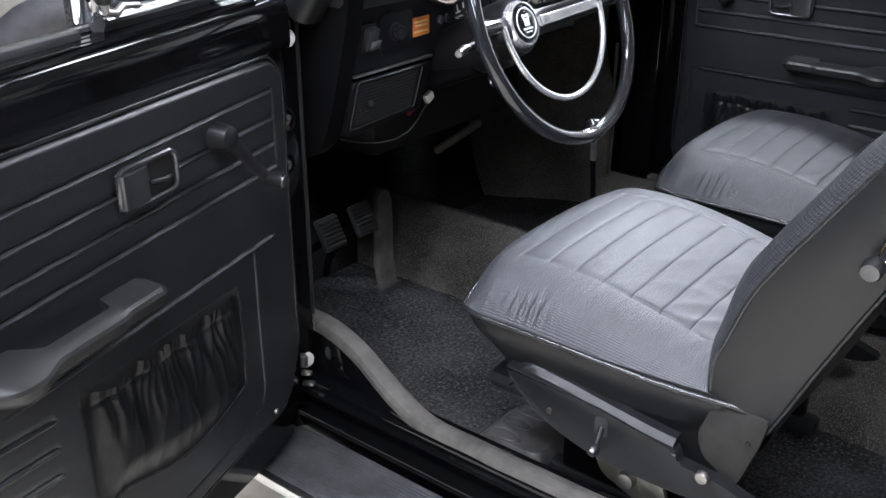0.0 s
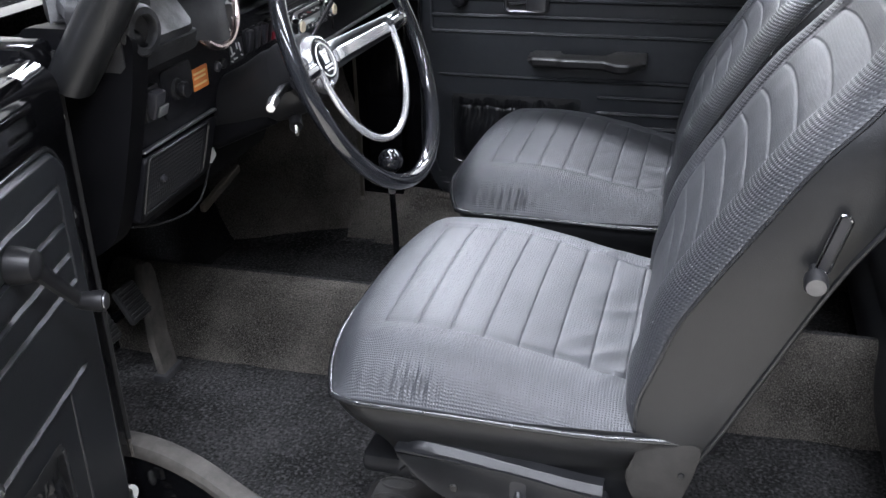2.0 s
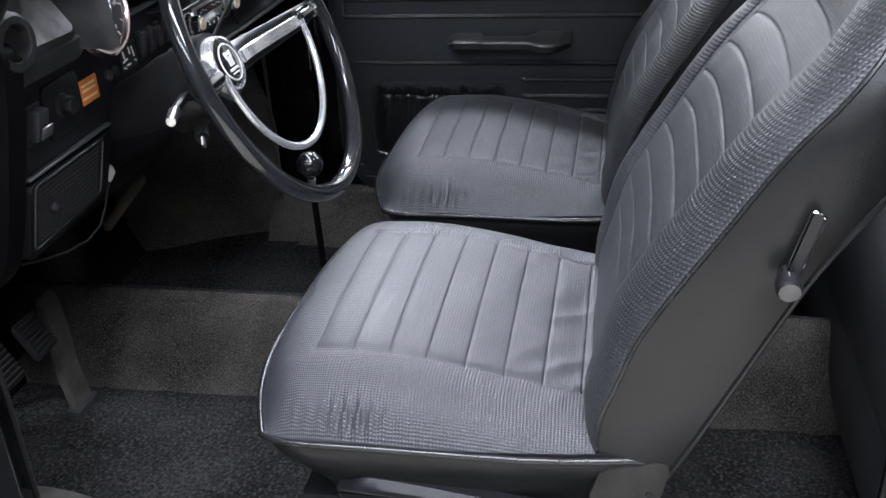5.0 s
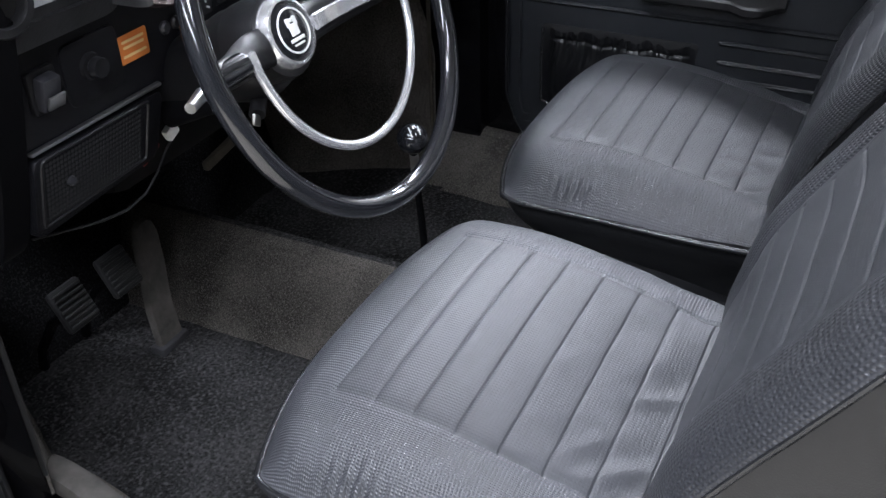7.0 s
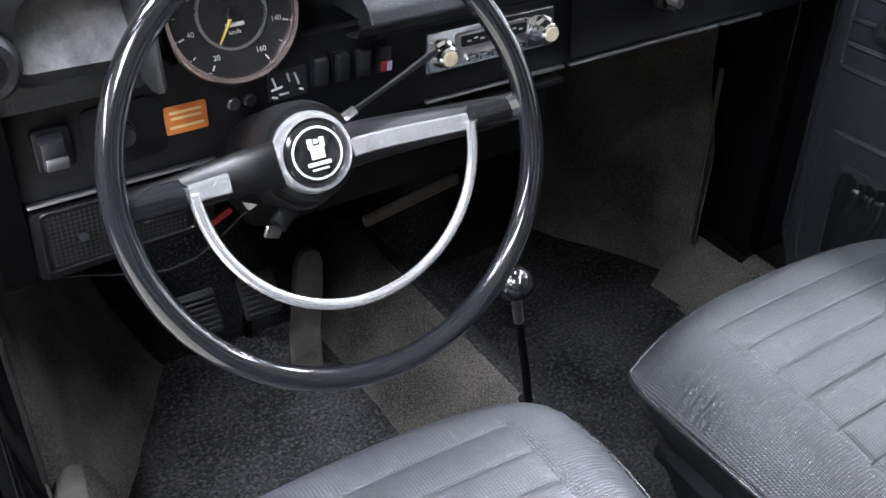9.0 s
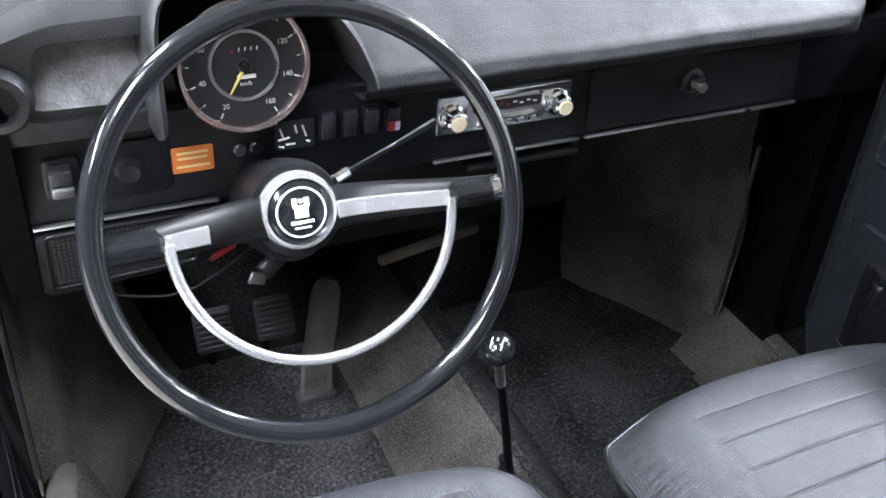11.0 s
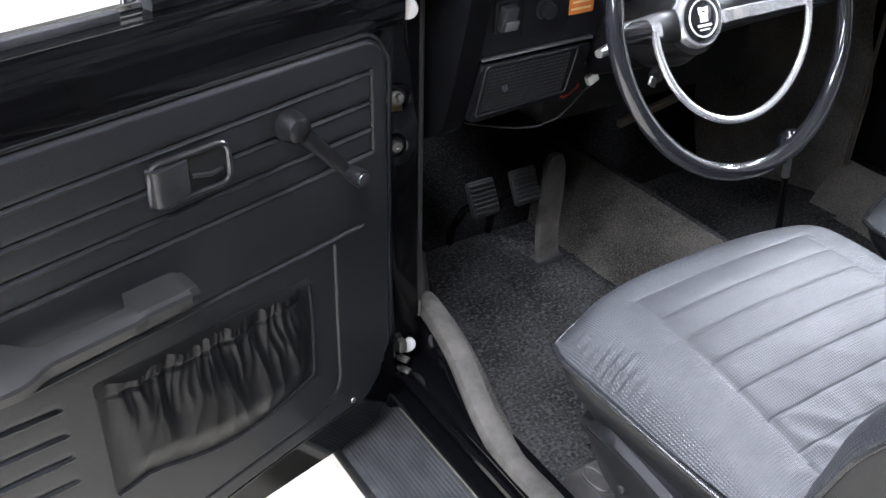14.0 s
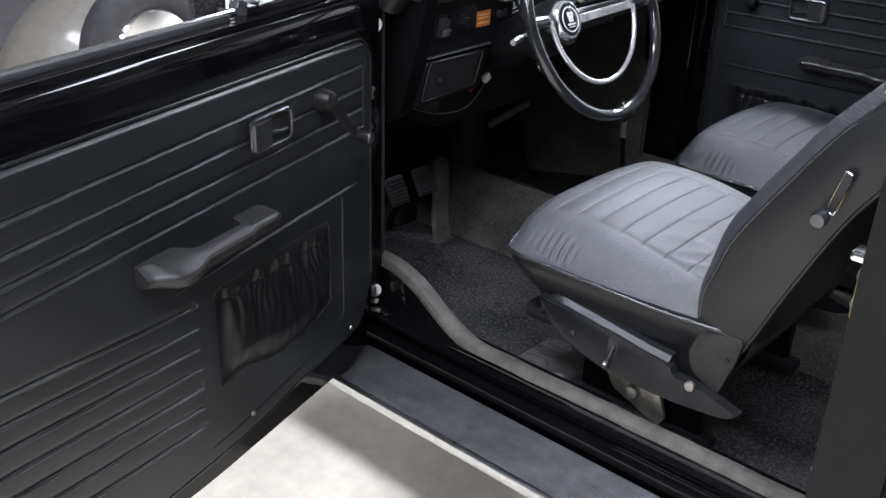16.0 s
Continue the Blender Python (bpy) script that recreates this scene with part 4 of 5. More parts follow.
part("stalk_tip", tube([V(-0.335, 0.028, 0.93), V(-0.345, 0.026, 0.93), V(-0.372, 0.018, 0.929)], [0.005, 0.007, 0.0055], 10), SILVER, col, "silver stalk tip")
part("wiper_stalk", tube([V(-0.19, 0.05, 0.945), V(-0.155, 0.06, 0.952), V(-0.11, 0.058, 0.973), V(-0.067, 0.055, 0.995)], [0.006, 0.0032, 0.0032, 0.0045], 8, flat=0.6), SATIN, col, "long grey wiper stalk")
part("stalk_collar", tube([V(-0.17, 0.056, 0.948), V(-0.155, 0.06, 0.952)], 0.006, 8), CHROME, col)

part("ignition_lock", tube([W(-0.012, -0.05, -0.13), W(-0.03, -0.062, -0.125)], 0.009, 12), PLASTIC, col)
part("key", box(W(-0.036, -0.066, -0.123), (0.02, 0.004, 0.012), 0.0015, pose(0, 0, 0, 0, 30, 20)), STEEL, col, "small steel ignition key")

# ---- gear lever ----
gl = thing("gear_lever", (0.055, 0.015, 0.44), "slim black gear lever with a black ball knob", "gear lever")
LEV = [V(0.058, 0.016, 0.43), V(0.046, 0.013, 0.5), V(0.03, 0.008, 0.585), V(0.012, 0.004, 0.67), V(0.003, 0.001, 0.715)]
part("rod", tube(LEV, [0.007, 0.006, 0.0055, 0.005, 0.005], 10), PAINT, gl)
part("steel_shank", tube([LEV[3], LEV[3].lerp(LEV[4], 0.8)], 0.006, 10), STEEL, gl)
bl = [(0.024, 0)]
for i in range(5):
    bl += [(0.022 - 0.0028 * i, 0.006 + 0.018 * i), (0.015 - 0.0018 * i, 0.015 + 0.018 * i)]
bl += [(0.008, 0.1), (0, 0.1)]
part("gaiter", lathe(bl, Matrix.Translation((0.056, 0.016, 0.43)) @ pose(0, 0, 0, 0, -10, 0), 20), RIM, gl, "glossy ribbed rubber gaiter")
kd = V(-0.35, -0.4, 0.85).normalized()
kq = kd.to_track_quat("Z", "Y").to_matrix().to_4x4()
kp = part("knob", lathe([(0.008, -0.022), (0.012, -0.017), (0.018, -0.009), (0.0205, 0.0), (0.0185, 0.009), (0.013, 0.0155), (0.006, 0.0185), (0, 0.019)], Matrix.Translation((0.0, 0.0, 0.73)) @ kq, 24), RIM, gl)
pat = bmesh.new()
pm = Matrix.Translation(V(0, 0, 0.73) + kd * 0.0172) @ kq
for a, b, w, h in ((-0.006, 0, 0.0014, 0.013), (0, 0, 0.0014, 0.013), (0.006, 0, 0.0014, 0.013), (0, 0, 0.013, 0.0014)):
    add_box(pat, pm @ V(a, b, 0), (w, h, 0.003), 0, kq, 1)
part("pattern", pat, WHITE, kp, "white shift pattern")

# ---- pedals ----
WORN_RIB = painted("worn_rib", (0.013, 0.0127, 0.0122), 0.65)


def pedal(x, label):
    t = thing("pedal", (x, 0.44, 0.33), label, "pedal", "foot pedals")
    m = pose(0, 0, 0, -28, 0, 0)
    p = part("pad", box((x, 0.432, 0.49), (0.058, 0.012, 0.066), 0.006, m), painted("pedal_rubber", (0.012, 0.012, 0.012), 0.7), t)
    for i in range(7):
        part("rib", box(V(x, 0.432, 0.49) + m.to_3x3() @ V(0, -0.0075, -0.025 + 0.0083 * i), (0.05, 0.004, 0.0042), 0.001, m, 1), WORN_RIB, p)
    part("arm", tube([V(x + 0.006, 0.444, 0.475), V(x + 0.01, 0.5, 0.43), V(x + 0.015, 0.55, 0.36), V(x + 0.015, 0.56, 0.32)], 0.008, 8), PAINT, t)


pedal(-0.232, "ribbed rubber clutch pedal on a black arm")
pedal(-0.14, "ribbed rubber brake pedal on a black arm")
ac = thing("accelerator_pedal", (-0.07, 0.44, 0.31), "tall worn grey-brown rubber accelerator pedal", "pedal")
AR = V(0.03, 0.06, 0.2).normalized()
part("plate", loft([[p + V(sx * w, 0.004 * dy, 0) for sx, dy in ((-1, -1), (-0.9, -2), (0.9, -2), (1, -1), (1, 1), (-1, 1))] for p, w in
                    [(V(-0.078, 0.425, 0.315), 0.026), (V(-0.07, 0.442, 0.38), 0.025), (V(-0.057, 0.452, 0.44), 0.025), (V(-0.047, 0.463, 0.49), 0.024), (V(-0.044, 0.468, 0.508), 0.018), (V(-0.043, 0.47, 0.514), 0.008)]]),
     painted("worn_rubber", (0.066, 0.06, 0.052), 0.8, 0.5, 400, wear=0.5), ac)
part("heel_hinge", box((-0.078, 0.425, 0.315), (0.064, 0.028, 0.016), 0.004), RUBBER, ac)

# ---- doors ----


def door(P, name, label, top, open_door):
    """Door in its own frame: P(u, n, z) with u from the hinge back, n towards the cabin, z up. top: drop of the driver's door."""
    t = thing(name, P(0, 0, 0.35), label, "car door")
    L = 0.93
    dz = top
    # metal shell
    e0 = 0.028 if open_door else 0.0
    SH = round_poly([(e0, 0.36), (e0, 0.9), (e0 + 0.002, 0.99), (0.06, 1.035), (L, 1.035), (L, 0.36), (0.5, 0.335), (0.1, 0.338)], [0.06, 0.05, 0.04, 0.03, 0.02, 0.08, 0.05, 0.05])
    part("shell", slab(SH, lambda u, z, d: P(u, -0.06 + d, z + dz), 0.058, 0.012), PAINT, t, "gloss black door shell")
    roll = [(-0.05, 0.956), (-0.002, 0.955), (0.004, 0.957), (0.006, 0.963), (0.006, 0.985)] + [(-0.03 + 0.036 * math.cos(q), 1.002 + 0.034 * math.sin(q)) for q in steps(-0.2, math.pi * 0.78, 16)]
    part("waist_roll", loft([[P(u, n - (0.002 if u < 0.05 else 0), z + dz) for n, z in roll] for u in [0.01, 0.016, 0.04] + steps(0.06, L, 20)]), PAINT, t, "rounded gloss black waist roll")
    part("window_seal", box_between(P, 0.36, L - 0.01, -0.03, 1.032 + dz, 0.012, 0.012), RUBBER, t)
    part("outer_waist_trim", tube([P(u, -0.05, 1.036 + dz) for u in steps(0.03, L - 0.01, 16)], 0.006, 8), CHROME, t, "chrome outer waist strip")
    if not open_door:
        part("inner_waist_trim", tube([P(u, 0.004, 1.012) for u in steps(0.05, L - 0.01, 16)], 0.004, 8), CHROME, t, "thin chrome inner waist strip")
    # trim panel
    gs = [0.905, 0.868, 0.832, 0.797, 0.7] if not open_door else [0.896, 0.858, 0.822, 0.79, 0.693]
    ztop = 0.957 if not open_door else 0.945
    slat = [0.665, 0.63, 0.6, 0.57, 0.538, 0.505, 0.472] if not open_door else [0.650, 0.614, 0.581, 0.546, 0.512, 0.478, 0.444]
    PU0, PU1, PZ0, PZ1 = (0.118, 0.404, 0.5, 0.645) if not open_door else (0.186, 0.477, 0.508, 0.651)
    u0, u1 = 0.042, 0.9

    def zbot(u):
        return 0.40 + 0.10 * max(0, 1 - (u - u0) / 0.07) ** 2.4 - 0.034 * smooth(u, 0.1, 0.5)

    def ztp(u):
        return ztop - 0.035 * max(0, 1 - (u - u0) / 0.04) ** 2.4

    def cut(q, w=0.0016):
        return math.exp(-(q / w) ** 2)

    def line(q):
        if open_door:
            return 0.0022 * cut(q, 0.0015) + 0.001 * cut(q, 0.006) - 0.0022 * cut(q + 0.0032, 0.0015)
        return 0.0015 * cut(q, 0.0015) - 0.0042 * cut(q + 0.004, 0.0024)

    def relief(u, zz):
        n = 0.0
        z = zz + (0.02 * (u - 0.4) if open_door else 0.0)
        a = smooth(u, u0 + 0.028, u0 + 0.034)
        for k, g in enumerate(gs[:4]):
            n -= a * line(z - g)
        n -= smooth(u, 0.09, 0.097) * ((1 - smooth(u, 0.5, 0.58)) if open_door else 1.0) * line(z - gs[4])
        if z > gs[3]:
            n -= 0.0025 * cut(u - (u0 + 0.031)) * smooth(z, gs[3], gs[3] + 0.004) * (1 - smooth(z, gs[0], gs[0] + 0.004))
        for g in slat:
            z = zz - (0.105 * (u - 0.515) if open_door else 0.0)
            n -= smooth(u, PU1 + 0.035, PU1 + 0.043) * line(z - g)
        # frame lines round the pocket
        z = zz
        a, b, R = u - (PU0 - 0.045), z - zbot(u) - 0.032, 0.05
        d = R - math.hypot(R - a, R - b) if a < R and b < R else min(a, b)
        n -= 0.0026 * cut(d) * (1 - smooth(z, gs[4] - 0.008, gs[4])) * (1 - smooth(u, PU1 + 0.02, PU1 + 0.04))
        return n + 0.0012 * noise.noise(V(u * 6, z * 6, 3))

    us = fine(u0, u1, 0.009 if open_door else 0.02, [u0 + 0.031, PU1 + 0.039, PU0 - 0.045], 0.006)
    us = sorted(set(us + [round(u0 + 0.07 * (i / 12) ** 2, 5) for i in range(12)]))
    zs = steps(0.35, ztop, 640)

    def trim(u, z):
        lo, hi = zbot(u), ztp(u)
        q = min(hi, max(lo, z))
        e = min(q - lo, hi - q, u - u0, u1 - u)
        return P(u, 0.003 + 0.008 * smooth(e, 0, 0.009) + relief(u, q), q)

    sheet("trim_panel", trim, us, zs, PANEL, t, "black padded vinyl trim panel with pressed lines")
    edge = [P(u, 0.004, zbot(u) - 0.002) for u in steps(u1, u0, 40)] + [P(u0 - 0.001, 0.004, z) for z in steps(0.51, ztop - 0.04, 8)] + [P(u, 0.004, ztp(u) + 0.001) for u in [u0 + 0.05 * (i / 8) ** 2 for i in range(1, 9)] + steps(u0 + 0.09, u1, 8)]
    part("panel_edge", tube(edge, 0.0035, 6), PIPING, t)

    # gathered pocket
    def pouch(u, v):
        a, b = (u - PU0) / (PU1 - PU0), (v - PZ0) / (PZ1 - PZ0)
        side = min(1, min(a, 1 - a) / 0.12)
        free = smooth(side) * smooth(b, 0, 0.16)
        z = v - (1 - b) * (0.03 * math.sin(min(1, a * 1.15) * math.pi) + 0.012 * smooth(a, 0.75, 1.0))
        # slack belly, loose folds falling from the gathers towards the lower hinge-side middle
        belly = 0.013 * smooth(side) * smooth(b, 0, 0.3) * (1 - 0.55 * smooth(b, 0.55, 0.92))
        lean = a + 0.22 * (1 - b) * (0.62 - a) + 0.03 * noise.noise(V(a * 5, b * 3, 8))
        fold = 0.003 * noise.noise(V(lean * 5, b * 1.4, 4))
        fold += 0.0085 * (0.22 - abs(noise.noise(V(lean * 12 + 2, b * 1.1, 6)))) * (0.35 + 0.65 * smooth(b, 0.1, 0.75))
        fold += 0.0055 * (0.2 - abs(noise.noise(V(lean * 26 + b * 2, b * 1.8, 9)))) * smooth(b, 0.4, 0.85)
        q = lean * 62 + 4.5 * math.sin(a * 11) + 2.5 * math.sin(a * 23 + 1)
        fold += 0.0016 * (1 - 2 * abs(math.sin(q * 0.5)) ** 0.9) * smooth(b, 0.72, 0.92)
        z += 0.0032 * math.sin(q) * smooth(b, 0.9, 1.0) + 0.004 * noise.noise(V(a * 9, 1, 2)) * smooth(b, 0.7, 1.0)
        n = 0.0125 + max(-0.0005, belly * smooth(side) + fold * free)
        n -= 0.0032 * math.exp(-((b - 0.9) / 0.018) ** 2) * free
        return P(u, n, z)

    pk = sheet("map_pocket", pouch, steps(PU0, PU1, 220), steps(PZ0, PZ1, 70), leather, t, "gathered black vinyl map pocket")
    # flat black plate painted in for the shade inside the pocket's mouth
    part("pocket_mouth_shade", slab(rounded(PU1 - PU0 + 0.004, 0.022, 0.006, 3, (PU0 + PU1) / 2, PZ1 - 0.002), lambda u, z, d: P(u, 0.0105 + d, z), 0.001), HOLE, pk)
    part("pocket_welt", tube([P(PU0, 0.012, PZ1), P(PU0 - 0.002, 0.012, (PZ0 + PZ1) / 2), *[pouch(PU0 + (PU1 - PU0) * q, PZ0) for q in steps(0, 1, 14)]], 0.003, 6), PIPING, pk)

    # armrest with a raised grip at its front end
    A0, A1, AZ = (0.292, 0.542, 0.748) if not open_door else (0.356, 0.624, 0.744)
    secs = []
    for k in steps(0, 1, 56):
        u = A0 + (A1 - A0) * k
        post = 1 - smooth(k, 0.25, 0.31)
        tail = smooth(k, 0.64, 0.78)
        tip = smooth(k, 0.8, 1.0)
        e = smooth(k, 0, 0.06)
        zt = AZ + 0.010 + 0.004 * tail - 0.006 * (1 - e)
        zb = AZ - 0.018 - 0.004 * tail + 0.008 * (1 - e) + 0.008 * tip
        gap = 0.006 + 0.03 * (1 - post) * (1 - tail)
        d = (0.058 + 0.009 * tail - 0.004 * post) * (0.86 + 0.14 * e) - 0.03 * tip ** 2
        r = 0.006
        fall = 0.004 + 0.008 * tail
        secs.append([P(u, n, z) for n, z in ((gap, zb), (d - r - 0.004, zb), (d - 0.006, zb + 0.003), (d - 0.003, zb + r), (d, zt - fall - r), (d - 0.002, zt - fall - 0.002), (d - r, zt - fall + 0.001), (gap + (d - gap) * 0.35, zt), (gap, zt + 0.001))])
    part("armrest", loft(secs), ARM, t, "black moulded armrest with a pull grip", 24)

    # inner handle in its bezel
    H0, H1, HZ0, HZ1 = (0.238, 0.328, 0.841, 0.889) if not open_door else (0.284, 0.379, 0.838, 0.886)
    hu, hz = (H0 + H1) / 2, (HZ0 + HZ1) / 2
    bz = part("handle_bezel", tube([P(u, 0.016, z) for u, z in rounded(H1 - H0, HZ1 - HZ0, 0.012, 4, hu, hz)], 0.0038, 8, closed=True), SATIN, t, "satin handle bezel")
    # flat black plate painted in for the shade of the recess
    part("handle_recess_shade", slab(rounded(H1 - H0, HZ1 - HZ0, 0.01, 4, hu, hz), lambda u, z, d: P(u, 0.0125 + d, z), 0.001), HOLE, bz)
    part("pull_lever", loft([[P(u, n, z) for z, n in ((HZ0 + 0.002, 0.014), (HZ0 + 0.004, h), (HZ1 - 0.004, h), (HZ1 - 0.002, 0.014))] for u, h in ((H1 - 0.045, 0.016), (H1 - 0.042, 0.021), (H1 - 0.01, 0.026), (H1 - 0.001, 0.023), (H1 + 0.003, 0.015))]), SATIN, bz, "satin pull lever")
    part("finger_hook", tube([P(H0 + 0.008, 0.014, hz - 0.008), P(H0 + 0.024, 0.02, hz - 0.006), P(H0 + 0.045, 0.014, hz - 0.004)], 0.003, 6), SATIN, bz)

    # window crank
    base, tip = ((0.138, 0.866), (0.147, 0.948)) if not open_door else ((0.2, 0.874), (0.137, 0.802))
    nrm = P(0, 1, 0) - P(0, 0, 0)
    cr = part("window_crank", tube([P(*b) for b in ((base[0], 0.03, base[1]), ((base[0] * 0.6 + tip[0] * 0.4), 0.033, base[1] * 0.6 + tip[1] * 0.4), (tip[0], 0.04, tip[1]))], [0.0115, 0.009, 0.008], 10, flat=0.7), PLASTIC, t, "black window crank")
    bm = lathe([(0.019, 0), (0.018, 0.012), (0.015, 0.024), (0.009, 0.028), (0, 0.028)], Matrix.Translation(P(base[0], 0.011, base[1])) @ nrm.to_track_quat("Z", "Y").to_matrix().to_4x4(), 22)
    part("crank_boss", bm, PLASTIC, cr)
    bm = lathe([(0.008, 0), (0.0095, 0.006), (0.0115, 0.024), (0.0105, 0.03), (0, 0.031)], Matrix.Translation(P(tip[0], 0.036, tip[1])) @ nrm.to_track_quat("Z", "Y").to_matrix().to_4x4(), 18)
    part("crank_knob", bm, PLASTIC, cr)
    part("knob_ring", lathe([(0.009, 0.0305), (0.0085, 0.032), (0.005, 0.033), (0, 0.033)], Matrix.Translation(P(tip[0], 0.036, tip[1])) @ nrm.to_track_quat("Z", "Y").to_matrix().to_4x4(), 16), SATIN, cr)
    for u, z in ((0.41, 0.402), (0.12, 0.418)):
        part("screw", plug(bmesh.new(), P(u, 0.011, z), nrm, 0.0045, 0.003), STEEL, t)

    # quarter light: post, frame and pane
    q0, q1 = 0.045, 0.35
    qp = part("division_post", box_between(P, q1 - 0.008, q1 + 0.008, -0.028, 1.05 + dz, 0.36, 0.014), CHROME, t, "chrome division post")
    loop = [(q1 - 0.014, 1.4), (q1 - 0.014, 1.06), (q1 - 0.03, 1.05), (q0 + 0.11, 1.05), (q0 + 0.08, 1.056), (q0 + 0.058, 1.074), (q0 + 0.052, 1.1), (q0 + 0.07, 1.15), (q0 + 0.2, 1.32), (q1 - 0.03, 1.4)]
    qf = part("quarter_frame", tube([P(u, -0.026, z + dz) for u, z in loop], 0.005, 8), CHROME, t, "chrome quarter-light frame")
    part("quarter_rubber", tube([P(u, -0.034, z + dz) for u, z in [(hu_ + (0.006 if hu_ > 0.2 else -0.012), hz_ - (0.006 if hz_ < 1.1 else 0.0)) for hu_, hz_ in loop[2:-1]]], 0.012, 8), RUBBER, qf, "black rubber quarter-light seal")
    g = part("quarter_pane", slab([(q1 - 0.014, 1.4), (q1 - 0.014, 1.052), (q0 + 0.1, 1.052), (q0 + 0.056, 1.08), (q0 + 0.054, 1.1), (q0 + 0.2, 1.32)], lambda u, z, d: P(u, -0.03 + d, z + dz), 0.003), GLASS, qf)
    g.visible_shadow = False
    cm = P(q1 - 0.016, -0.012, 1.078 + dz)
    part("quarter_catch", tube([P(q1 - 0.07, -0.014, 1.058 + dz), P(q1 - 0.045, -0.013, 1.062 + dz), P(q1 - 0.03, -0.01, 1.056 + dz), P(q1 - 0.016, -0.01, 1.06 + dz), cm], [0.004, 0.004, 0.005, 0.0045, 0.004], 10), STEEL, qf)
    part("catch_knob", lathe([(0.002, -0.012), (0.008, -0.009), (0.0115, 0.0), (0.008, 0.009), (0.002, 0.0115)], Matrix.Translation(cm), 16), PLASTIC, qf, "black catch knob")
    part("window_frame", tube([P(q1, -0.028, 1.4 + dz), P(0.55, -0.028, 1.425 + dz), P(0.84, -0.028, 1.4 + dz), P(0.9, -0.028, 1.34 + dz), P(L - 0.01, -0.028, 1.06 + dz)], 0.011, 8), CHROME, t, "chrome window frame")
    if not open_door:
        part("door_outer_pull", tube([P(0.82, -0.07, 0.95), P(0.9, -0.07, 0.95)], 0.01, 8), CHROME, t)
    return t


def box_between(P, u0, u1, n, z, h, w):
    bm = bmesh.new()
    c = [P(u, n + s * w / 2, zz) for zz in (z, z + h) for u, s in ((u0, -1), (u1, -1), (u1, 1), (u0, 1))]
    vs = [bm.verts.new(p) for p in c]
    for f in ((3, 2, 1, 0), (4, 5, 6, 7), (0, 1, 5, 4), (1, 2, 6, 5), (2, 3, 7, 6), (3, 0, 4, 7)):
        bm.faces.new([vs[i] for i in f])
    bmesh.ops.bevel(bm, geom=list(bm.edges), offset=0.002, segments=2, profile=0.5, affect="EDGES")
    return bm


leather = leathercloth("pocket_vinyl", (0.0055, 0.0058, 0.0065), 0.34, spec=0.26)
OD, ON, OO = V(-0.9716, -0.2367, 0), V(0.2367, -0.9716, 0), V(-0.53, 0.187, 0)
door(lambda u, n, z: OO + OD * u + ON * n + V(0, 0, z), "door_driver", "open black car door with vinyl trim, pocket and armrest", -0.012, True)
door(lambda u, n, z: V(0.662 - n, 0.19 - u, z), "door_passenger", "closed black car door with vinyl trim, pocket and armrest", 0.0, False)

# ---- seats ----


def table(tab, z):
    for (a, x), (b, y) in zip(tab, tab[1:]):
        if z <= b:
            return x + (y - x) * smooth((z - a) / (b - a)) if z > a else x
    return tab[-1][1]


FRONT = [(0.56, -0.462), (0.60, -0.458), (0.66, -0.452), (0.74, -0.468), (0.84, -0.512), (0.94, -0.573), (1.02, -0.625), (1.08, -0.655), (1.14, -0.668), (1.24, -0.674), (1.28, -0.684), (1.31, -0.7)]
WELT = [(0.56, -0.447), (0.61, -0.44), (0.66, -0.443), (0.70, -0.457), (0.76, -0.479), (0.81, -0.505), (0.86, -0.537), (0.90, -0.562), (0.93, -0.582), (0.967, -0.61), (1.0, -0.64), (1.03, -0.666), (1.07, -0.686), (1.31, -0.72)]
REAR = [(0.56, -0.512), (0.60, -0.53), (0.70, -0.572), (0.83, -0.632), (0.94, -0.7), (1.04, -0.735), (1.2, -0.745), (1.27, -0.742), (1.31, -0.715)]
WIDE = [(0.56, 0.212), (0.60, 0.219), (0.68, 0.23), (0.82, 0.236), (0.93, 0.234), (1.0, 0.226), (1.045, 0.208), (1.075, 0.184), (1.1, 0.158), (1.14, 0.136), (1.22, 0.128), (1.27, 0.116), (1.298, 0.09), (1.31, 0.06)]


def lin(tab, z):
    """The table's value at z on a smooth curve through its rows."""
    n = len(tab)
    if z <= tab[0][0]:
        return tab[0][1]
    if z >= tab[-1][0]:
        return tab[-1][1]
    i = next(k for k in range(n - 1) if z <= tab[k + 1][0])

    def slope(k):
        a, b = tab[max(0, k - 1)], tab[min(n - 1, k + 1)]
        return (b[1] - a[1]) / (b[0] - a[0])
    (z0, x0), (z1, x1) = tab[i], tab[i + 1]
    h = z1 - z0
    t = (z - z0) / h
    return x0 * (1 + 2 * t) * (1 - t) ** 2 + slope(i) * h * t * (1 - t) ** 2 + x1 * t * t * (3 - 2 * t) + slope(i + 1) * h * t * t * (t - 1)


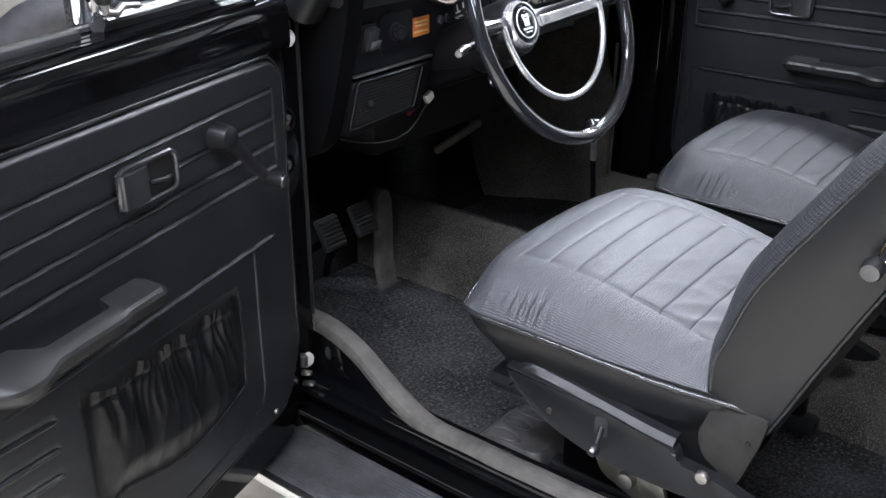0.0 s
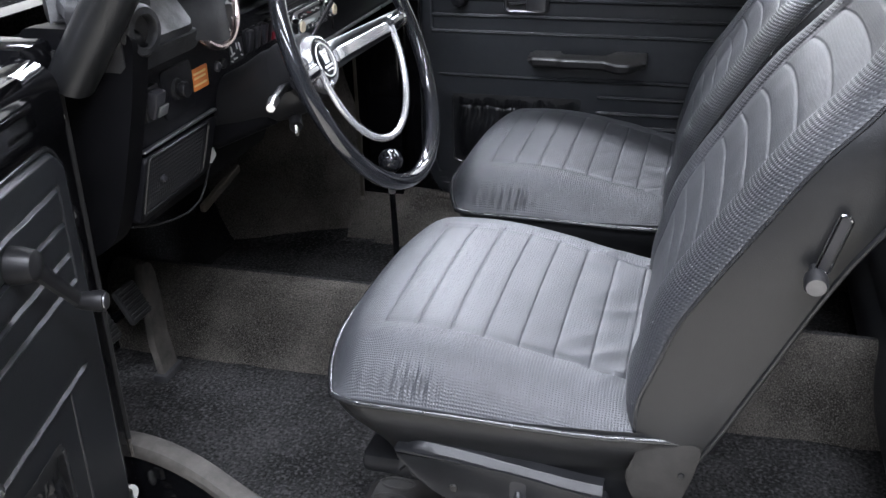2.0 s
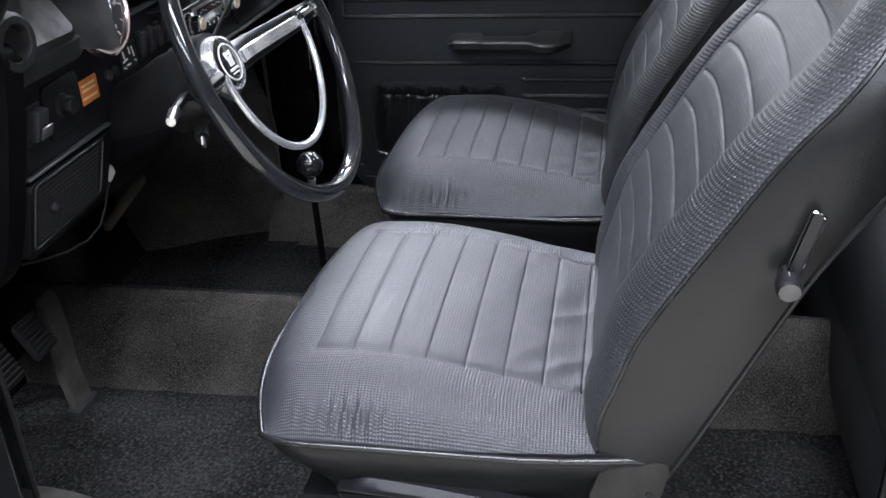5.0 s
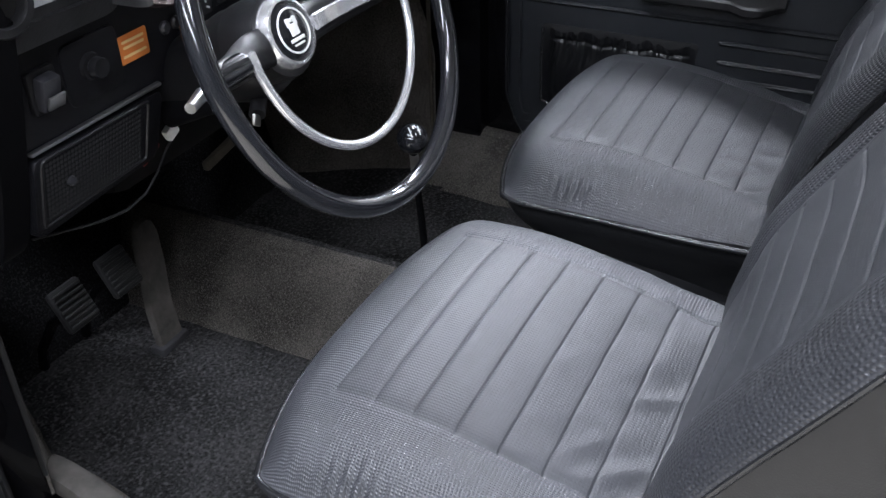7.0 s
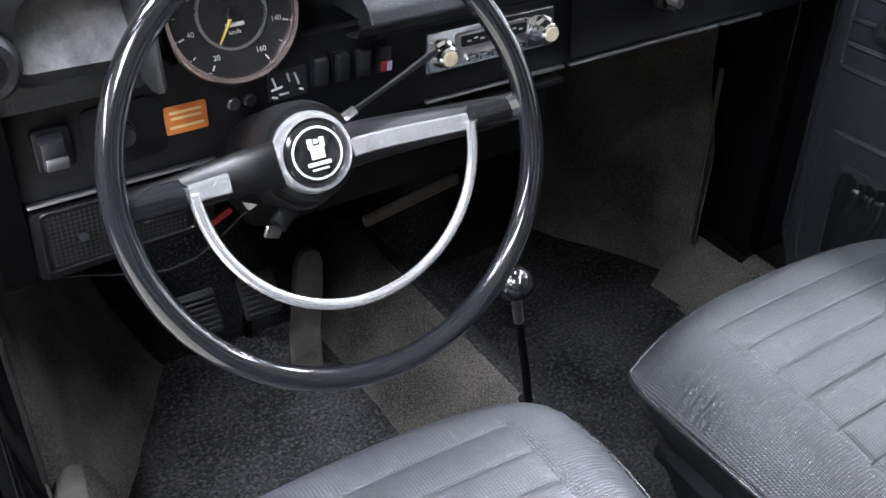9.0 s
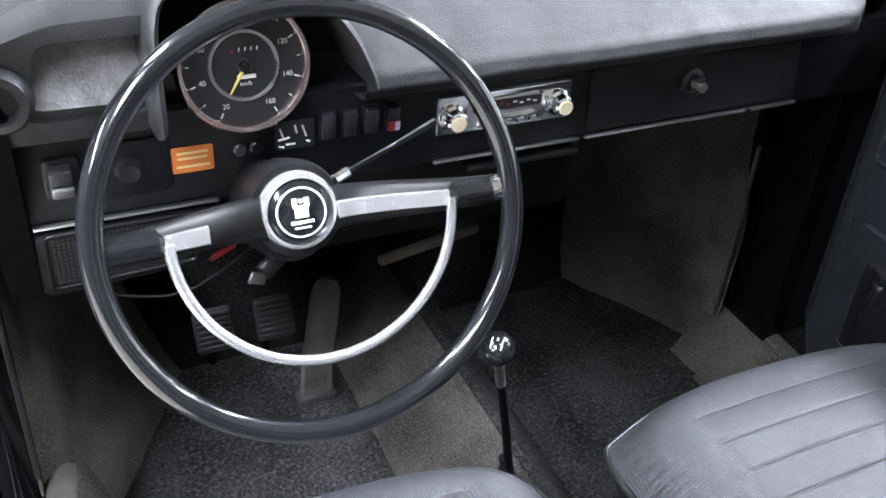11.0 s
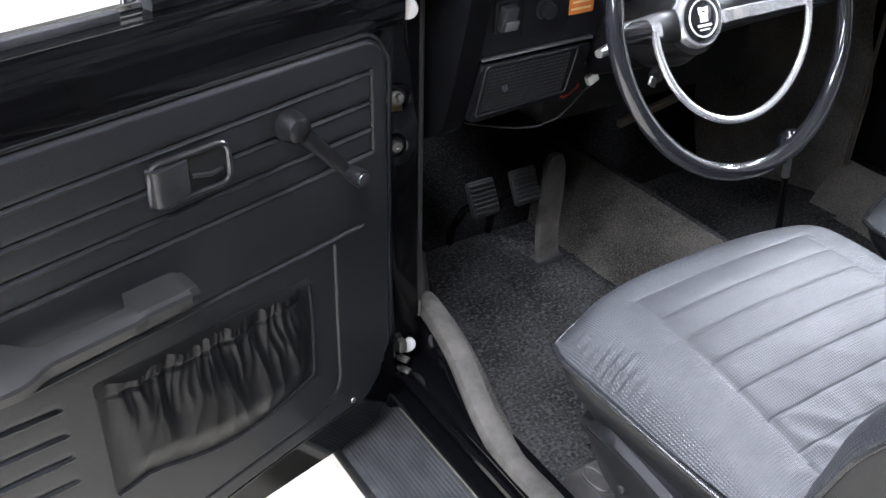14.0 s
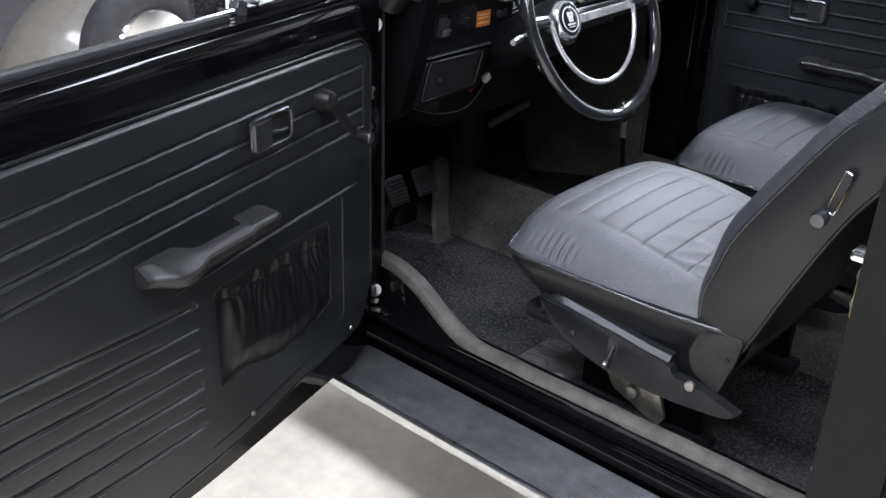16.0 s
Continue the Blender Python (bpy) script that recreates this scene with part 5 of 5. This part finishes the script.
def seat(cx, dx, out, label, wide_in=0.0):
    """Front seat on its rails; out is the side (-1 or 1) that carries the levers."""
    t = thing("front_seat", (cx, -0.28, 0.31), label, "car seat", "front seats")
    F0, F1 = -0.034, -0.49
    GR = [-0.1205 - 0.0433 * i for i in range(8)]
    HB = 0.153

    def halfw(y):
        k = (F0 - y) / (F0 - F1)
        return 0.243 - 0.004 * k - 0.022 * k ** 4 - 0.05 * max(0, 1 - k / 0.2) ** 2.2

    def front(s):
        return F0 - 0.045 * abs(s) ** 3.2

    def ctop(s, k):
        y = front(s) + (F1 - front(s)) * k
        x = s * (halfw(y) + (wide_in * math.exp(-((y + 0.16) / 0.11) ** 2) if s * out < 0 else 0.0) * smooth(abs(s), 0.5, 1.0))
        ex, ef = 1 - abs(s), k
        roll = (1 - max(0, 1 - ex / 0.3) ** 2.4) * (1 - max(0, 1 - ef / 0.17) ** 2.9)
        z = 0.606 + 0.056 * roll + 0.016 * (1 - s * s) * math.sin(min(1, k * 1.2) * math.pi) - 0.034 * smooth(k, 0.25, 1.0) * (0.25 + 0.75 * roll)
        inside = smooth(HB + 0.003 - abs(x), 0, 0.004)
        for g in GR:
            z -= inside * (0.0015 * math.exp(-((y - g) / 0.0016) ** 2) + 0.0007 * math.exp(-((y - g) / 0.008) ** 2))
        if y < GR[0] + 0.002:
            q = abs(x) - HB
            z -= 0.0024 * math.exp(-(q / 0.002) ** 2) + 0.001 * math.exp(-(q / 0.008) ** 2)
        # puckers by the welt and creases near the back
        edge = max(0, 1 - ex * 0.22 / 0.045)
        z += 0.0046 * smooth(ex * 0.23, 0, 0.01) * math.exp(-((ex * 0.23 - 0.013) / 0.013) ** 2) * math.sin(y * 400 + 1.2 * math.sin(y * 37 + cx) + ex * 30) * smooth(k, 0.05, 0.12) * (1 - 0.93 * smooth(k, 0.26, 0.46)) * (0.65 + 0.35 * math.sin(y * 61))
        z += 0.0003 * edge * (0.35 + 0.65 * roll) * math.sin((y + x * 0.7) * 345 + 2.5 * math.sin(y * 40)) * (0.25 + 0.75 * smooth(noise.noise(V(x * 7 + cx, y * 7, 3)), -0.25, 0.25)) * smooth(roll, 0.02, 0.3)
        z += 0.0025 * noise.noise(V(x * 14 + cx, y * 20, 0.5)) * smooth(k, 0.45, 0.9) - 0.006 * abs(noise.noise(V((x + y) * 16 + 5 + cx, (y - x) * 7, 0.5))) * smooth(k, 0.45, 0.85)
        return V(cx + x, y, z)

    ss = [-1 + 2 * i / 90 for i in range(91)]
    for s0 in (-HB / 0.22, HB / 0.22):
        ss += [s0 + d * 0.006 for d in (-4, -3, -2, -1, 0, 1, 2, 3, 4)]
    ss += [-1 + 0.003 * i * i for i in range(1, 6)] + [1 - 0.003 * i * i for i in range(1, 6)]
    ks = fine(0, 1, 0.0065, [(F0 - g) / (F0 - F1) for g in GR], 0.014, 5) + [0.002, 0.006, 0.015]
    sv, kv = sorted(set(ss)), sorted(set(ks))
    cu = sheet("cushion", ctop, sv, kv, SEAT, t, "grey-black vinyl cushion with pressed weave and flutes")
    cu.data.materials.append(SEAT_FINE)
    for p in cu.data.polygons:
        if abs(p.center.x - cx) < HB and p.center.y < GR[0]:
            p.material_index = 1
    uvs = cu.data.uv_layers[0].data
    for l in cu.data.loops:
        c = cu.data.vertices[l.vertex_index].co
        s, k = sv[l.vertex_index // len(kv)], kv[l.vertex_index % len(kv)]
        uvs[l.index].uv = (c.x + math.copysign(0.05 * max(0, abs(s) - 0.7) / 0.3, s), c.y + 0.05 * max(0, 1 - k / 0.2))
    outline = [ctop(-1, k) for k in steps(1, 0, 40)] + [ctop(s, 0) for s in steps(-0.98, 0.98, 50)] + [ctop(1, k) for k in steps(0, 1, 40)]
    part("welt", tube([p + (p - V(cx, -0.27, p.z)).normalized() * 0.0035 + V(0, 0, -0.003) for p in outline], 0.0042, 10), PIPING, t, "shiny black welt")

    def skirt(i, z):
        a = outline[min(len(outline) - 1, int(i))]
        k = (0.603 - z) / 0.11
        c = V(cx, -0.27, 0)
        d = (c - V(a.x, a.y, 0))
        q = a + d * (0.012 * math.sin(min(1, k) * 2.6) * -1 + 0.11 * smooth(k, 0.1, 0.8))
        q.y -= 0.06 * max(0, k) * smooth(a.y, -0.24, -0.07)
        return V(q.x, q.y, z + 0.0015 * noise.noise(V(i * 0.1, z * 10, 0)))

    sheet("cushion_side", skirt, [float(i) for i in range(len(outline))], steps(0.603, 0.475, 10), VINYL, t, "smooth black vinyl cushion side")
    part("cushion_pan", box((cx, -0.28, 0.468), (0.38, 0.38, 0.03), 0.01), FRAME, t)

    # backrest
    ZS = [0.742 + 0.0345 * i for i in range(9)]
    XB = 0.136

    def fr(s, z):
        w = lin(WIDE, z)
        x = s * w
        q = max(0.0, (abs(s) - 0.74) / 0.26)
        roll = (0.62 + 0.38 * smooth(abs(s), 0.58, 0.74)) * (1 - min(1, q) ** 2.4) ** 0.7
        low = lin(WELT, z) + (0.013 + 0.015 * smooth(z, 0.62, 0.78)) * roll
        k = smooth(z, 1.02, 1.1)
        y = low * (1 - k) + (lin(FRONT, z) - 0.04 * abs(s) ** 3.4) * k
        zc = z - 0.01 * (s * s) * (1 - smooth(z, 0.98, 1.06))
        ins = smooth(XB + 0.003 - abs(x), 0, 0.004)
        d = 0.0
        for g in ZS:
            gz = g + 0.008 * (1 - (x / XB) ** 2) - 0.002
            d += ins * (0.0013 * math.exp(-((z - gz) / 0.0018) ** 2) + 0.0007 * math.exp(-((z - gz) / 0.008) ** 2))
        if z < 1.0:
            q = abs(x) - XB - 0.012 * smooth(z, 0.7, 0.85)
            d += 0.002 * math.exp(-(q / 0.0018) ** 2) + 0.001 * math.exp(-(q / 0.008) ** 2)
        gz = 1.054 + 0.034 * smooth(abs(s), 0.6, 1.0)
        d += 0.004 * math.exp(-((z - gz) / 0.0025) ** 2) + 0.003 * math.exp(-((z - gz) / 0.012) ** 2)
        y += 0.0022 * noise.noise(V(x * 10 + cx, z * 14, 2)) + 0.0006 * noise.noise(V(cx * 9, z * 34, s * 2.5)) * smooth(abs(s), 0.66, 0.85) * (1 - smooth(z, 1.0, 1.05))
        return V(cx + dx + x, y - d, zc)

    zz = sorted(set(fine(0.565, 1.31, 0.011, [g + d for g in ZS for d in (0.0, 0.006, 0.011)] + [1.05, 1.058, 1.066, 1.074, 1.082, 1.3], 0.014, 6)))
    sb = sorted(set([-1 + 2 * i / 60 for i in range(61)] + [q + d * 0.009 for q in (-XB / 0.23, XB / 0.23, -0.64, 0.64) for d in (-3, -2, -1, 0, 1, 2, 3)] + [-0.995, -0.985, 0.985, 0.995] + [q * (0.72 + 0.035 * i) for q in (-1, 1) for i in range(8)]))
    bk = sheet("backrest", fr, sb, zz, SEAT_BOLSTER, t, "grey-black vinyl backrest with flutes and integral headrest")
    bk.data.materials.append(SEAT_BACK)
    bk.data.materials.append(HEAD)
    for p in bk.data.polygons:
        c = p.center
        if c.z > 1.056 + 0.032 * smooth(abs(c.x - cx - dx) / lin(WIDE, c.z), 0.6, 1.0):
            p.material_index = 2
        elif abs(c.x - cx - dx) < XB + 0.012:
            p.material_index = 1

    # weave laid out by the length of the surface across the back
    nz = len(zz)
    co = [v.co for v in bk.data.vertices]
    run = [0.0] * len(co)
    for i in range(1, len(sb)):
        for j in range(nz):
            run[i * nz + j] = run[(i - 1) * nz + j] + (co[i * nz + j] - co[(i - 1) * nz + j]).length
    mid = min(range(len(sb)), key=lambda i: abs(sb[i]))
    uvb = bk.data.uv_layers[0].data
    for l in bk.data.loops:
        v = l.vertex_index
        uvb[l.index].uv = (run[v] - run[mid * nz + v % nz], co[v].z * 1.15)

    def rear(z):
        return min(lin(REAR, z), fr(1, z).y - 0.004)

    for s in (-1, 1):
        def side(z, k, s=s):
            a = fr(s, z)
            y = a.y + (rear(z) - a.y) * k
            return V(a.x + s * 0.005 * math.sin(k * math.pi) * (1 - smooth(z, 1.25, 1.31)) + s * 0.002 * noise.noise(V(y * 9, z * 9, s)), y, a.z + (z - a.z) * k)
        sheet("back_side", side, zz, steps(0, 1, 14), VINYL, t, "smooth black vinyl backrest side")
        part("back_welt", tube([fr(s, z) + V(0, -0.002, 0) for z in steps(0.57, 1.29, 60)], 0.0028, 8), PIPING, t)
        part("rear_welt", tube([V(cx + dx + s * lin(WIDE, z), rear(z), z) for z in steps(0.57, 1.29, 60)], 0.0035, 8), VINYL, t)
    sheet("back_rear", lambda s, z: V(cx + dx + s * lin(WIDE, z), rear(z) - 0.014 * (1 - s * s), z), steps(-1, 1, 16), zz, VINYL, t, "woven-pattern vinyl back cover")
    flap = sheet("rear_flap", lambda s, k: V(cx + dx + s * 0.2, rear(0.6) + 0.005 + 0.05 * k - 0.012 * math.sin(k * math.pi), 0.6 - 0.12 * k), steps(-1, 1, 14), steps(0, 1, 8), SEAT, t, "woven vinyl flap under the backrest")
    sheet("back_bottom", lambda s, k: V(cx + dx + s * 0.213, fr(s, 0.565).y * (1 - k) + rear(0.565) * k, fr(s, 0.565).z * (1 - k) + 0.565 * k), steps(-1, 1, 12), steps(0, 1, 6), VINYL, t)

    # hinge brackets, side plates, levers
    X0 = cx + out * 0.243
    side_x = lambda d: X0 + out * d
    for s in (-1, 1):
        bx = cx + dx + s * 0.213
        part("hinge_bracket", slab(round_poly([(-0.454, 0.6), (-0.52, 0.592), (-0.512, 0.55), (-0.491, 0.483), (-0.446, 0.508), (-0.434, 0.536)], 0.008), lambda y, z, d: V(bx + s * d, y, z), 0.01, 0.003), BRACKET, t, "grey painted hinge bracket")
    part("bracket_screw", plug(bmesh.new(), (cx + dx + out * 0.2235, -0.499, 0.551), (out, 0, 0), 0.0038, 0.002), FRAME, t)
    for s in (-1, 1):
        px = cx + s * 0.222
        pl = part("side_plate", slab(round_poly([(-0.15, 0.542), (-0.3, 0.53), (-0.416, 0.512), (-0.422, 0.496), (-0.47, 0.494), (-0.54, 0.474), (-0.515, 0.46), (-0.41, 0.449), (-0.29, 0.453), (-0.2, 0.486)], [0.015, 0.02, 0.006, 0.004, 0.02, 0.008, 0.02, 0.05, 0.06, 0.03]),
                                       lambda y, z, d: V(px + s * d, y, z), 0.02, 0.005), FRAME, t, "grey painted seat side plate")
        if s == out:
            part("slot", slab(rounded(0.02, 0.03, 0.006, 3, -0.312, 0.505), lambda y, z, d: V(px + s * (0.0195 + d), y, z), 0.001), DIAL, pl)
            part("adjust_lever", tube([V(px + s * 0.018, -0.312, 0.503), V(px + s * 0.034, -0.316, 0.494), V(px + s * 0.045, -0.318, 0.488)], [0.004, 0.004, 0.0045], 12), SATIN, pl)
            part("plate_screw", plug(bmesh.new(), (px + s * 0.0195, -0.232, 0.496), (s, 0, 0), 0.0055, 0.003), BRACKET, pl)
            part("lever_ball", lathe([(0.004, -0.004), (0.0075, 0.0), (0.0085, 0.006), (0.006, 0.012), (0, 0.0135)], Matrix.Translation((px + s * 0.044, -0.318, 0.488)) @ V(s, 0, -0.35).to_track_quat("Z", "Y").to_matrix().to_4x4(), 16), SATIN, pl, "dull steel lever ball")
            rings = []
            for y in steps(-0.162, -0.412, 20):
                dz = 0.002 - 0.028 * smooth(-y, 0.16, 0.44) - 0.02 * max(0, 1 - (-0.162 - y) / 0.03) ** 2
                rings.append([V(cx + s * a, y, z + dz) for a, z in ((0.216, 0.55), (0.23, 0.549), (0.2385, 0.541), (0.2405, 0.528), (0.236, 0.522), (0.216, 0.53))])
            part("flange", loft(rings), FRAME, pl, "rounded painted upper flange")
    part("pivot_bolt", plug(bmesh.new(), (cx + out * 0.246, -0.458, 0.497), (out, 0, 0), 0.009, 0.007), STEEL, t, "steel pivot bolt")
    rl = part("runner", slab(round_poly([(-0.28, 0.45), (-0.30, 0.405), (-0.39, 0.37), (-0.405, 0.385), (-0.39, 0.43), (-0.34, 0.455)], 0.008), lambda y, z, d: V(cx + out * (0.2 + d), y, z), 0.008, 0.002), ZINC, t, "zinc-plated runner bracket")
    part("runner_bolt", plug(bmesh.new(), (cx + out * 0.208, -0.342, 0.415), (out, 0, 0), 0.013, 0.012), STEEL, rl)
    for s in (-1, 1):
        part("rail", box((cx + s * 0.17, -0.34, 0.35), (0.03, 0.28, 0.03), 0.006), FRAME, t)
        part("rail_leg", box((cx + s * 0.17, -0.34, 0.41), (0.025, 0.24, 0.1), 0.01), PAINT, t)
    # release slot and knob on the backrest side
    kx = cx + dx + out * 0.243
    part("release_slot", slab(round_poly([(-0.606, 0.842), (-0.614, 0.839), (-0.63, 0.894), (-0.622, 0.9)], 0.004), lambda y, z, d: V(kx + out * 0.006 + out * d, y, z), 0.003), DIAL, t)
    part("slot_frame", tube([V(kx + out * 0.009, y, z) for y, z in round_poly([(-0.604, 0.842), (-0.616, 0.837), (-0.632, 0.896), (-0.62, 0.902)], 0.005)], 0.0014, 6, closed=True), CHROME, t)
    kb = part("release_knob", lathe([(0.006, -0.004), (0.006, 0.01), (0.0108, 0.012), (0.0116, 0.017), (0.0116, 0.026), (0.0095, 0.03), (0, 0.031)], Matrix.Translation((kx + out * 0.004, -0.605, 0.838)) @ V(out, 0, -0.15).to_track_quat("Z", "Y").to_matrix().to_4x4(), 22), SATIN, t, "dark chrome release knob")
    return t


seat(-0.243, 0.0, -1, "grey-black fluted vinyl driver's seat with high back and silver release knob", 0.012)
seat(0.35, 0.0, 1, "grey-black fluted vinyl passenger seat with high back")

# rear seat
rs = thing("rear_seat", (CX, -1.2, 0.31), "black fluted vinyl rear bench seat", "car seat")


def bench(x, k):
    if k < 0.2:
        y, z = -0.795 + 0.012 * math.sin(k / 0.2 * math.pi), 0.33 + 0.14 * k / 0.2
    elif k < 0.5:
        a = (k - 0.2) / 0.3 * math.pi / 2
        y, z = -0.915 + 0.12 * math.cos(a), 0.47 + 0.172 * math.sin(a)
    else:
        y, z = -0.915 - 0.51 * (k - 0.5) / 0.5, 0.642 - 0.04 * ((k - 0.5) / 0.5) ** 2
    if y < -0.93:
        g = (y + 0.93 + 0.02 * math.cos((x + 0.2) * 7)) / 0.046
        z -= 0.005 * math.exp(-((g - round(g)) * 0.046 / 0.003) ** 2)
    return V(x, y, z + 0.003 * noise.noise(V(x * 6, y * 6, 0)))


bq = sheet("bench_cushion", bench, steps(-0.5, 0.67, 60), steps(0, 1, 220), SEAT, rs)
for l in bq.data.loops:
    c = bq.data.vertices[l.vertex_index].co
    bq.data.uv_layers[0].data[l.index].uv = (c.x, c.y - c.z)
part("bench_welt", tube([V(x, -0.802, 0.335) for x in steps(-0.5, 0.67, 20)], 0.005, 8), PIPING, rs)
sheet("bench_back", lambda x, k: V(x, -1.42 - 0.16 * k + 0.004 * abs(math.sin(k * 30)), 0.5 + 0.46 * k), steps(-0.52, 0.69, 50), steps(0, 1, 80), SEAT_FINE, rs)

# heater outlet under the driver's seat
ho = thing("heater_outlet", (-0.36, -0.1, 0.31), "dark moulded heater outlet on the carpet", "heater outlet")
part("body", loft([[V(x, y, z) for x, y in rounded(w, d, 0.02, 3, -0.355, -0.12)] for z, w, d in ((0.312, 0.13, 0.14), (0.33, 0.125, 0.13), (0.345, 0.105, 0.1))]), DUSTY, ho)
for i in range(3):
    part("louvre", tube([V(-0.392 + 0.037 * i + 0.012 * math.cos(a), -0.1 + 0.026 * math.sin(a), 0.3455) for a in steps(0, math.tau * 15 / 16, 15)], 0.0022, 6, closed=True), DUSTY, ho)

# rear footwell clutter behind the driver's seat
tagged(part("belt_loop", tube([V(-0.3, -0.86, 0.62), V(-0.31, -0.83, 0.5), V(-0.33, -0.82, 0.4), V(-0.34, -0.8, 0.33)], 0.014, 10, flat=0.5), RUBBER), "black seat belt stalk behind the seat", "belt stalk")

# pale vehicle standing beyond the open door
bc = thing("parked_vehicle", (1.05, 2.9, 0), "pale beige rounded car wing beyond the open door", "car")
sheet("wing", lambda a, b: V(0.95 + 1.0 * math.cos(a) * math.cos(b), 2.9 + 0.5 * math.sin(a) * math.cos(b), 0.7 * math.sin(b)), steps(0, math.tau * 47 / 48, 47), steps(0, math.pi / 2, 16), BEIGE, bc, wrap=True)
part("tyre", tube([V(0.45 + 0.24 * math.cos(a), 2.5, 0.31 + 0.24 * math.sin(a)) for a in steps(0, math.tau * 31 / 32, 31)], 0.07, 10, closed=True), RUBBER, bc, "black rubber tyre")
part("hub_cap", lathe([(0.19, 0), (0.17, 0.02), (0.08, 0.03), (0, 0.035)], Matrix.Translation((0.45, 2.47, 0.31)) @ pose(0, 0, 0, 90), 28), CHROME, bc, "chrome hub cap")
part("sill_moulding", tube([V(0.95 + 1.0 * math.cos(a), 2.9 + 0.505 * math.sin(a), 0.18) for a in steps(math.pi, math.tau, 24)], 0.012, 8), CHROME, bc, "chrome side moulding")
tagged(part("far_partition", box((-1.0, 4.1, 0.9), (5.6, 0.1, 1.8), 0.01), GREYWALL), "grey partition at the far side of the hall", "partition", kind="structure")
